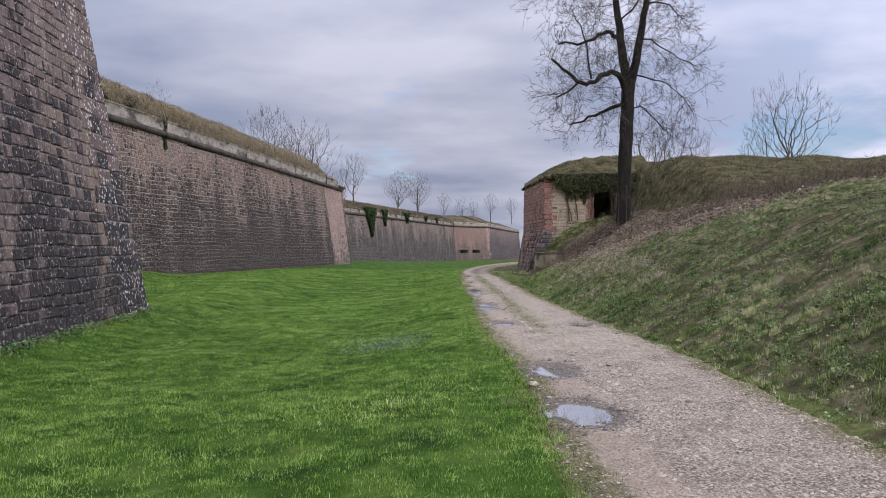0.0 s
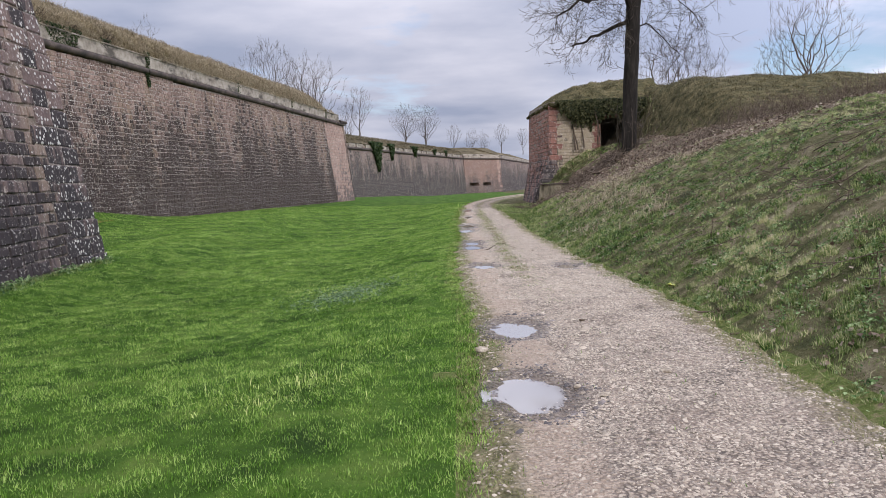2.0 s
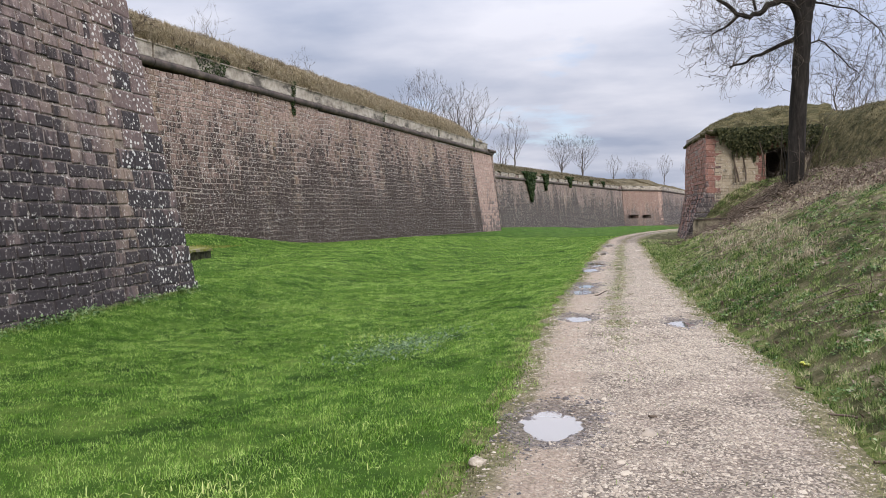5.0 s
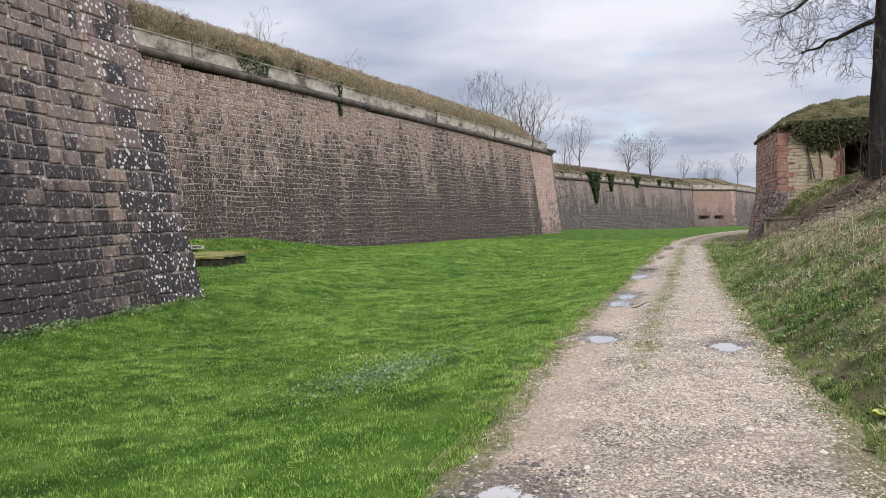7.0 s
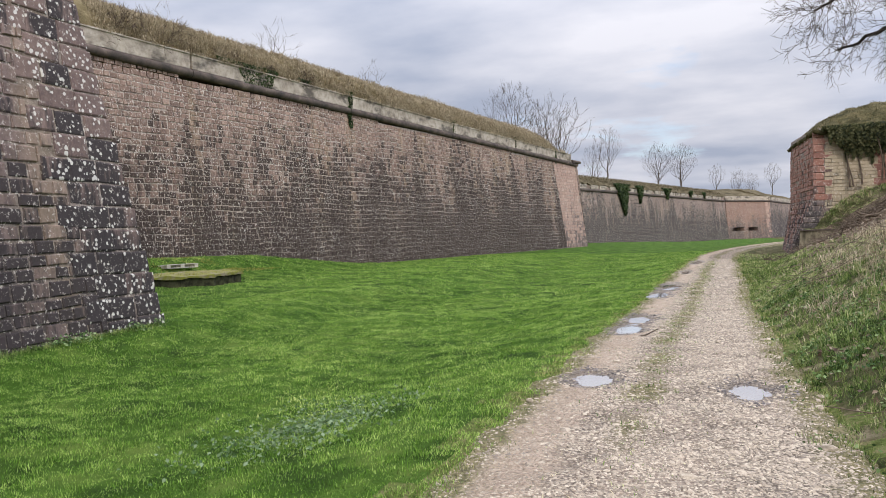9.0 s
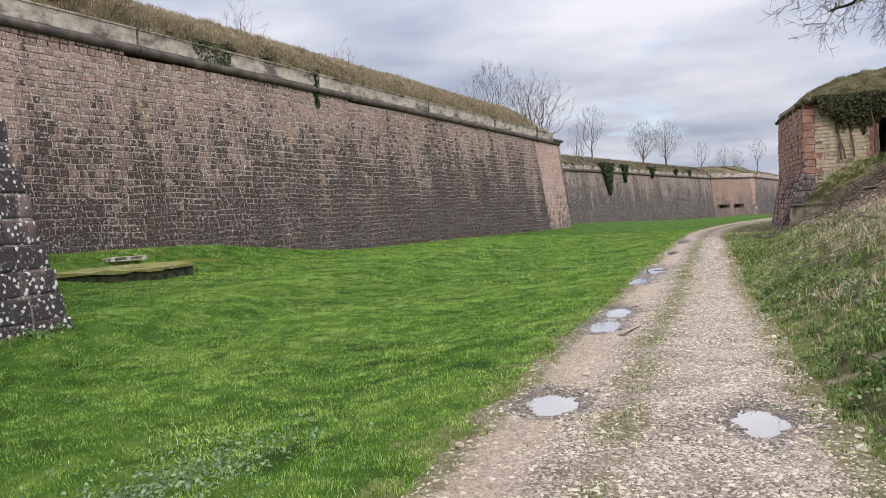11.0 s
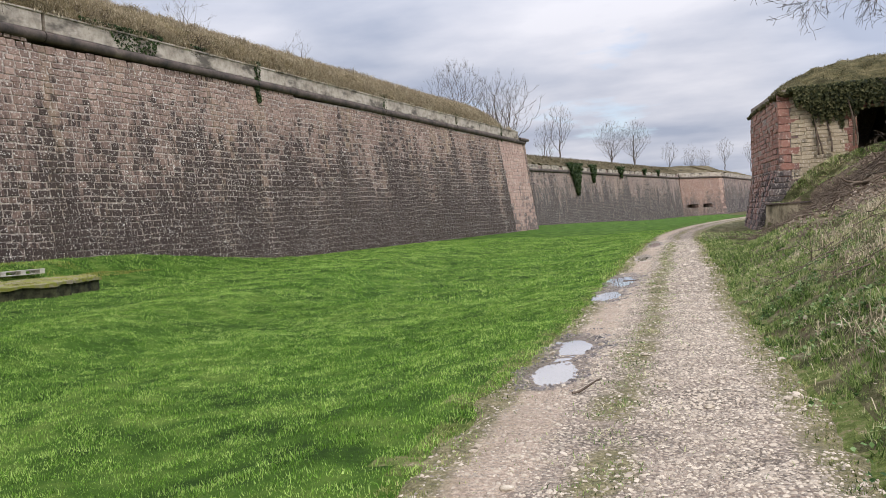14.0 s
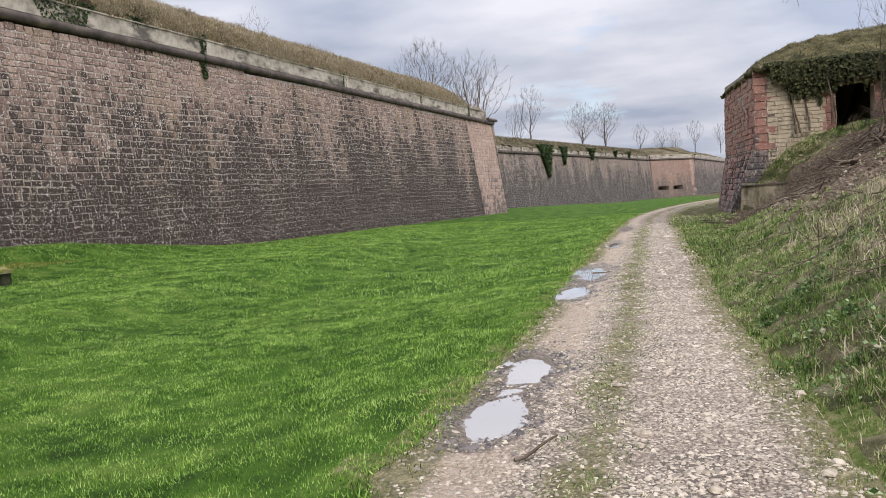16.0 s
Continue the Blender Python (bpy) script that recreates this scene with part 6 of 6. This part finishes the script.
tagged(leaves("leaf_litter", p, np.array([0, 0, 1.0]), 0.085, RG, MAT_DEAD), "brown and bleached fallen leaves on the bank", "leaves", kind="stuff")
x, y = scatter(RG, 14000, 3.5, 11, 4.5, 30, lambda x, y: bank_keep(x, y) * 0.6)
p = np.stack([x, y, land(x, y) + RG.uniform(0.02, 0.07, len(x))], -1)
tagged(leaves("fallen_leaves", p, np.array([0, 0, 1.0]), 0.05, RG, MAT_DEAD), "scattered dead leaves in the bank grass", "leaves", kind="stuff")


# ---- loose things ----
def rock(seed, size):
    bm = bmesh.new()
    bmesh.ops.create_icosphere(bm, subdivisions=2, radius=1)
    r = random.Random(seed)
    s = (r.uniform(0.9, 1.3), r.uniform(0.6, 0.9), r.uniform(0.35, 0.6))
    o = Vector((seed * 3.1, seed, 0))
    for v in bm.verts:
        k = 1 + 0.28 * noise.noise(v.co * 1.6 + o)
        v.co = Vector((v.co.x * s[0], v.co.y * s[1], v.co.z * s[2])) * k * size
    me = bpy.data.meshes.new("rock")
    bm.to_mesh(me)
    bm.free()
    me.materials.append(MAT_ROCK)
    return me


MAT_ROCK = material("pale_stone", 0.9, 0.2)
g = Net(MAT_ROCK)
g.colour(g.ramp(g.noise(16, 6, 0.7), (0.34, (0.20, 0.165, 0.12)), (0.52, (0.38, 0.32, 0.24)), (0.70, (0.55, 0.48, 0.38)))).bump(g.noise(40, 4), 0.5, 0.01)
ROCKS = [rock(k, 1.0) for k in range(5)]
r = random.Random(9)
spots = [(3.35, 14.0, 0.06), (1.05, 8.9, 0.07), (3.15, 19.6, 0.045), (3.3, 21.3, 0.06), (3.62, 20.9, 0.07), (2.2, 20.2, 0.06), (3.75, 12.0, 0.05), (2.45, 13.2, 0.05), (3.45, 15.6, 0.06), (0.95, 15.0, 0.05)]
for _ in range(34):
    y = r.uniform(5.5, 26)
    spots.append((r.uniform(0.95, 3.7), y, r.uniform(0.022, 0.05)))
for k, (x, y, sz) in enumerate(spots):
    ob = new("stone", ROCKS[k % 5])
    ob.location = (x, y, float(path_height(x, y)) + sz * 0.12)
    ob.rotation_euler = (0, 0, r.uniform(0, 6))
    ob.scale = (sz, sz, sz)
    tagged(ob, "pale rounded stone lying on the gravel track", "stone", group="stones on the track")

pad = empty("concrete_slab", (-15.5, 30.0, 0))
tagged(pad, "low mossy concrete slab in the lawn beside the wall", "slab")
poly = [(-13.75, 30.0), (-13.95, 31.8), (-17.6, 34.4), (-20.2, 30.0), (-15.6, 26.6)]
rr = random.Random(4)
rim = []
for k in range(5):
    (x0, y0), (x1, y1) = poly[k], poly[(k + 1) % 5]
    for j in range(9):
        f = j / 9
        rim.append((x0 + (x1 - x0) * f + rr.uniform(-0.07, 0.07), y0 + (y1 - y0) * f + rr.uniform(-0.07, 0.07), 0.42 + rr.uniform(-0.05, 0.03)))
n = len(rim)
bm = bmesh.new()
mid = bm.verts.new((-16.4, 30.6, 0.47))
top = [bm.verts.new(p) for p in rim]
low = [bm.verts.new((p[0], p[1], 0.31 + rr.uniform(-0.03, 0.03))) for p in rim]
for k in range(n):
    bm.faces.new((top[k], top[(k + 1) % n], mid))
    bm.faces.new((low[k], low[(k + 1) % n], top[(k + 1) % n], top[k]))
bmesh.ops.recalc_face_normals(bm, faces=bm.faces)
a = part("slab_top", bm, MAT_CONCRETE, pad, "mossy crumbling top")
bm = bmesh.new()
hi = [bm.verts.new((-16.4 + (p[0] + 16.4) * 0.97, 30.6 + (p[1] - 30.6) * 0.97, 0.36)) for p in rim]
lo = [bm.verts.new((-16.4 + (p[0] + 16.4) * 0.97 + rr.uniform(-0.03, 0.03), 30.6 + (p[1] - 30.6) * 0.97, -0.3)) for p in rim]
for k in range(n):
    bm.faces.new((lo[k], lo[(k + 1) % n], hi[(k + 1) % n], hi[k]))
bmesh.ops.recalc_face_normals(bm, faces=bm.faces)
b = part("slab_side", bm, MAT_SLAB_SIDE, pad, "dark slab side")
for ob in (a, b):
    ob.matrix_parent_inverse = Matrix.Translation(pad.location).inverted()

pallet = empty("pallet", (-16.2, 31.0, max(0.5, float(land(-16.2, 31.0)) + 0.06)))
pallet.rotation_euler = (radians(-4), 0, radians(66))
tagged(pallet, "weathered grey wooden pallet lying on the slab", "pallet")


def plank(name, x0, x1, y0, y1, z0, z1):
    bm = bmesh.new()
    bmesh.ops.create_cube(bm, size=1)
    for v in bm.verts:
        v.co = ((x0 + x1) / 2 + v.co.x * (x1 - x0), (y0 + y1) / 2 + v.co.y * (y1 - y0), (z0 + z1) / 2 + v.co.z * (z1 - z0))
    bmesh.ops.bevel(bm, geom=bm.edges[:], offset=0.004, segments=1, affect="EDGES")
    return part(name, bm, MAT_PALLET, pallet)


for k in range(3):
    plank("bottom_board", -0.6, 0.6, -0.4 + 0.35 * k, -0.3 + 0.35 * k, 0.0, 0.022)
    for j in range(3):
        plank("spacer_block", -0.6 + 0.53 * j, -0.46 + 0.53 * j, -0.4 + 0.35 * k, -0.3 + 0.35 * k, 0.022, 0.10)
for k in range(5):
    plank("top_board", -0.6, 0.6, -0.42 + 0.183 * k, -0.32 + 0.183 * k, 0.122, 0.144)
for k in range(3):
    plank("cross_board", -0.6 + 0.53 * k, -0.46 + 0.53 * k, -0.42, 0.41, 0.10, 0.122)

# moss and grass on the slab, and two grubbed-out roots on the bank
x, y = scatter(RG, 14000, -19.5, -13.6, 26.5, 34, lambda x, y: np.clip(0.3 + ripple(x, y, 0.8), 0, 1) * ((y - 26.6) > -0.64 * (x + 15.6) * (x < -15.6) + 1.83 * (x + 15.6) * (x >= -15.6)))
tagged(short_blades("slab_moss", x, y, np.maximum(0.42, land(x, y)), 0.07, 0.02, RG, blades_mat("moss", (0.10, 0.11, 0.02), (0.24, 0.24, 0.05), (0.42, 0.38, 0.12))), "yellow-green moss and thin grass on the slab", "moss", kind="stuff")
for k, (x, y, size) in enumerate(((7.45, 37.7, 0.5), (8.5, 39.2, 0.55), (7.0, 40.6, 0.4))):
    rg = np.random.RandomState(90 + k)
    z = float(land(x, y))
    lines = []
    for j in range(11):
        a = rg.uniform(0, math.tau)
        lines.append((bent(rg, (x, y, z + 0.12), (math.cos(a), math.sin(a) * 0.8, rg.uniform(-0.25, 0.6)), size * rg.uniform(0.7, 1.5), 6, 0.32, -0.08), 0.10 * size * rg.uniform(0.6, 1.2), 0.02))
    stump = empty("tree_stump", (x, y, z))
    for name, sides, chosen in (("root_crown", 7, lines[:4]), ("roots", 6, lines[4:])):
        v, t = tubes(chosen, sides)
        ob = part(name, fast_mesh(name, v, t, MAT_STICK, True), MAT_STICK, stump)
        ob.matrix_parent_inverse = Matrix.Translation(stump.location).inverted()
    tagged(stump, "grubbed-out grey tree stump with twisted roots on the bank", "stump", group="stumps on the bank")

# a crumpled yellow bag and a branch at the track's edge
bm = bmesh.new()
bmesh.ops.create_icosphere(bm, subdivisions=3, radius=0.048)
for v in bm.verts:
    v.co *= 1 + 0.55 * noise.noise(v.co * 22)
    v.co.z = v.co.z * 0.55 + 0.03
me = bpy.data.meshes.new("plastic_bag")
bm.to_mesh(me)
bm.free()
me.materials.append(MAT_YELLOW_BAG)
bag = new("plastic_bag", me)
bag.location = (3.86, 12.55, float(land(3.86, 12.55)) + 0.03)
tagged(bag, "crumpled yellow plastic bag lying at the track's edge", "bag")
rg = np.random.RandomState(3)
for x, y, a, ln in ((3.65, 9.6, 0.2, 0.55), (3.62, 11.9, 0.1, 0.5), (2.2, 10.3, 0.4, 0.3), (1.5, 19.6, 0.8, 0.35), (1.2, 30.0, 0.1, 0.6), (3.9, 10.6, 2.7, 0.7), (1.0, 6.6, 2.6, 0.3)):
    line = bent(rg, (x, y, float(path_height(x, y)) + 0.02), (math.cos(a), math.sin(a), 0.02), ln, 5, 0.12, 0)
    v, t = tubes([(line, 0.012, 0.006)], 6)
    tagged(new("stick", fast_mesh("stick", v, t, MAT_STICK, True)), "thin dead stick lying on the track", "stick", group="sticks on the track")

# ---- blocks of the two near walls, last ----
def a_edge(v):
    return A_FACE.len - 0.19 * v


def b_edge(v):
    return B_FACE.len - 0.12 * v


blocks = courses(17, 0, -0.25, 9.35, (0.20, 0.31), (0.27, 0.52), 41, left=lambda v: 17.0, right=lambda v: a_edge(v) - (1.55 if int((v + 5) / 0.42) % 2 else 1.95))
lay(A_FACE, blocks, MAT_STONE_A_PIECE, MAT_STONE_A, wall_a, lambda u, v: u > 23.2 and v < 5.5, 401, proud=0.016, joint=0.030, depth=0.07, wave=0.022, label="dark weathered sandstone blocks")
quoins, v = [], -0.25
k = 0
while v < 9.3:
    n = 1.62 if int((v + 5) / 0.42) % 2 else 2.02
    e = a_edge(v + 0.21)
    cuts = [0, n * 0.36, n * 0.70, n] if k % 2 else [0, n * 0.5, n]
    for a, b in zip(cuts, cuts[1:]):
        quoins.append((e - (a + b) / 2 + 0.06, v + 0.21, b - a, 0.42))
    v += 0.42
    k += 1
lay(A_FACE, quoins, MAT_QUOIN_A, MAT_QUOIN_A, wall_a, lambda u, v: True, 402, proud=0.012, joint=0.014, depth=0.06, name="quoin")
blocks = courses(3, 0, -0.2, 8.7, (0.20, 0.31), (0.24, 0.50), 43, left=lambda v: 3.0, right=lambda v: min(b_edge(v), 55.6 - 0.12 * v))
blocks = [b for b in blocks if b[1] + b[3] / 2 < b_top(b[0]) + 0.12]
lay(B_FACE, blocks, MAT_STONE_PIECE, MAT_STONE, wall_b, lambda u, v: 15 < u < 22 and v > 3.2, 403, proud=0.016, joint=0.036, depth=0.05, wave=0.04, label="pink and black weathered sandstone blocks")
blocks = courses(55.6, 0, -0.2, 7.9, (0.26, 0.34), (0.4, 0.8), 44, left=lambda v: 55.6 - 0.12 * v, right=lambda v: b_edge(v))
lay(B_FACE, blocks, MAT_QUOIN, MAT_QUOIN, wall_b, lambda u, v: True, 404, proud=0.015, joint=0.014, name="quoin", label="pale pink corner blocks")
blocks = courses(D_FACE.len - 1.5, 0, -0.3, 8.2, (0.5, 0.62), (0.7, 1.5), 45, left=lambda v: D_FACE.len - 1.5, right=lambda v: D_FACE.len)
lay(D_FACE, blocks, MAT_QUOIN, MAT_QUOIN, wall_d, lambda u, v: True, 405, proud=0.04, joint=0.02, depth=0.12, name="quoin", label="pale corner blocks of the flank")
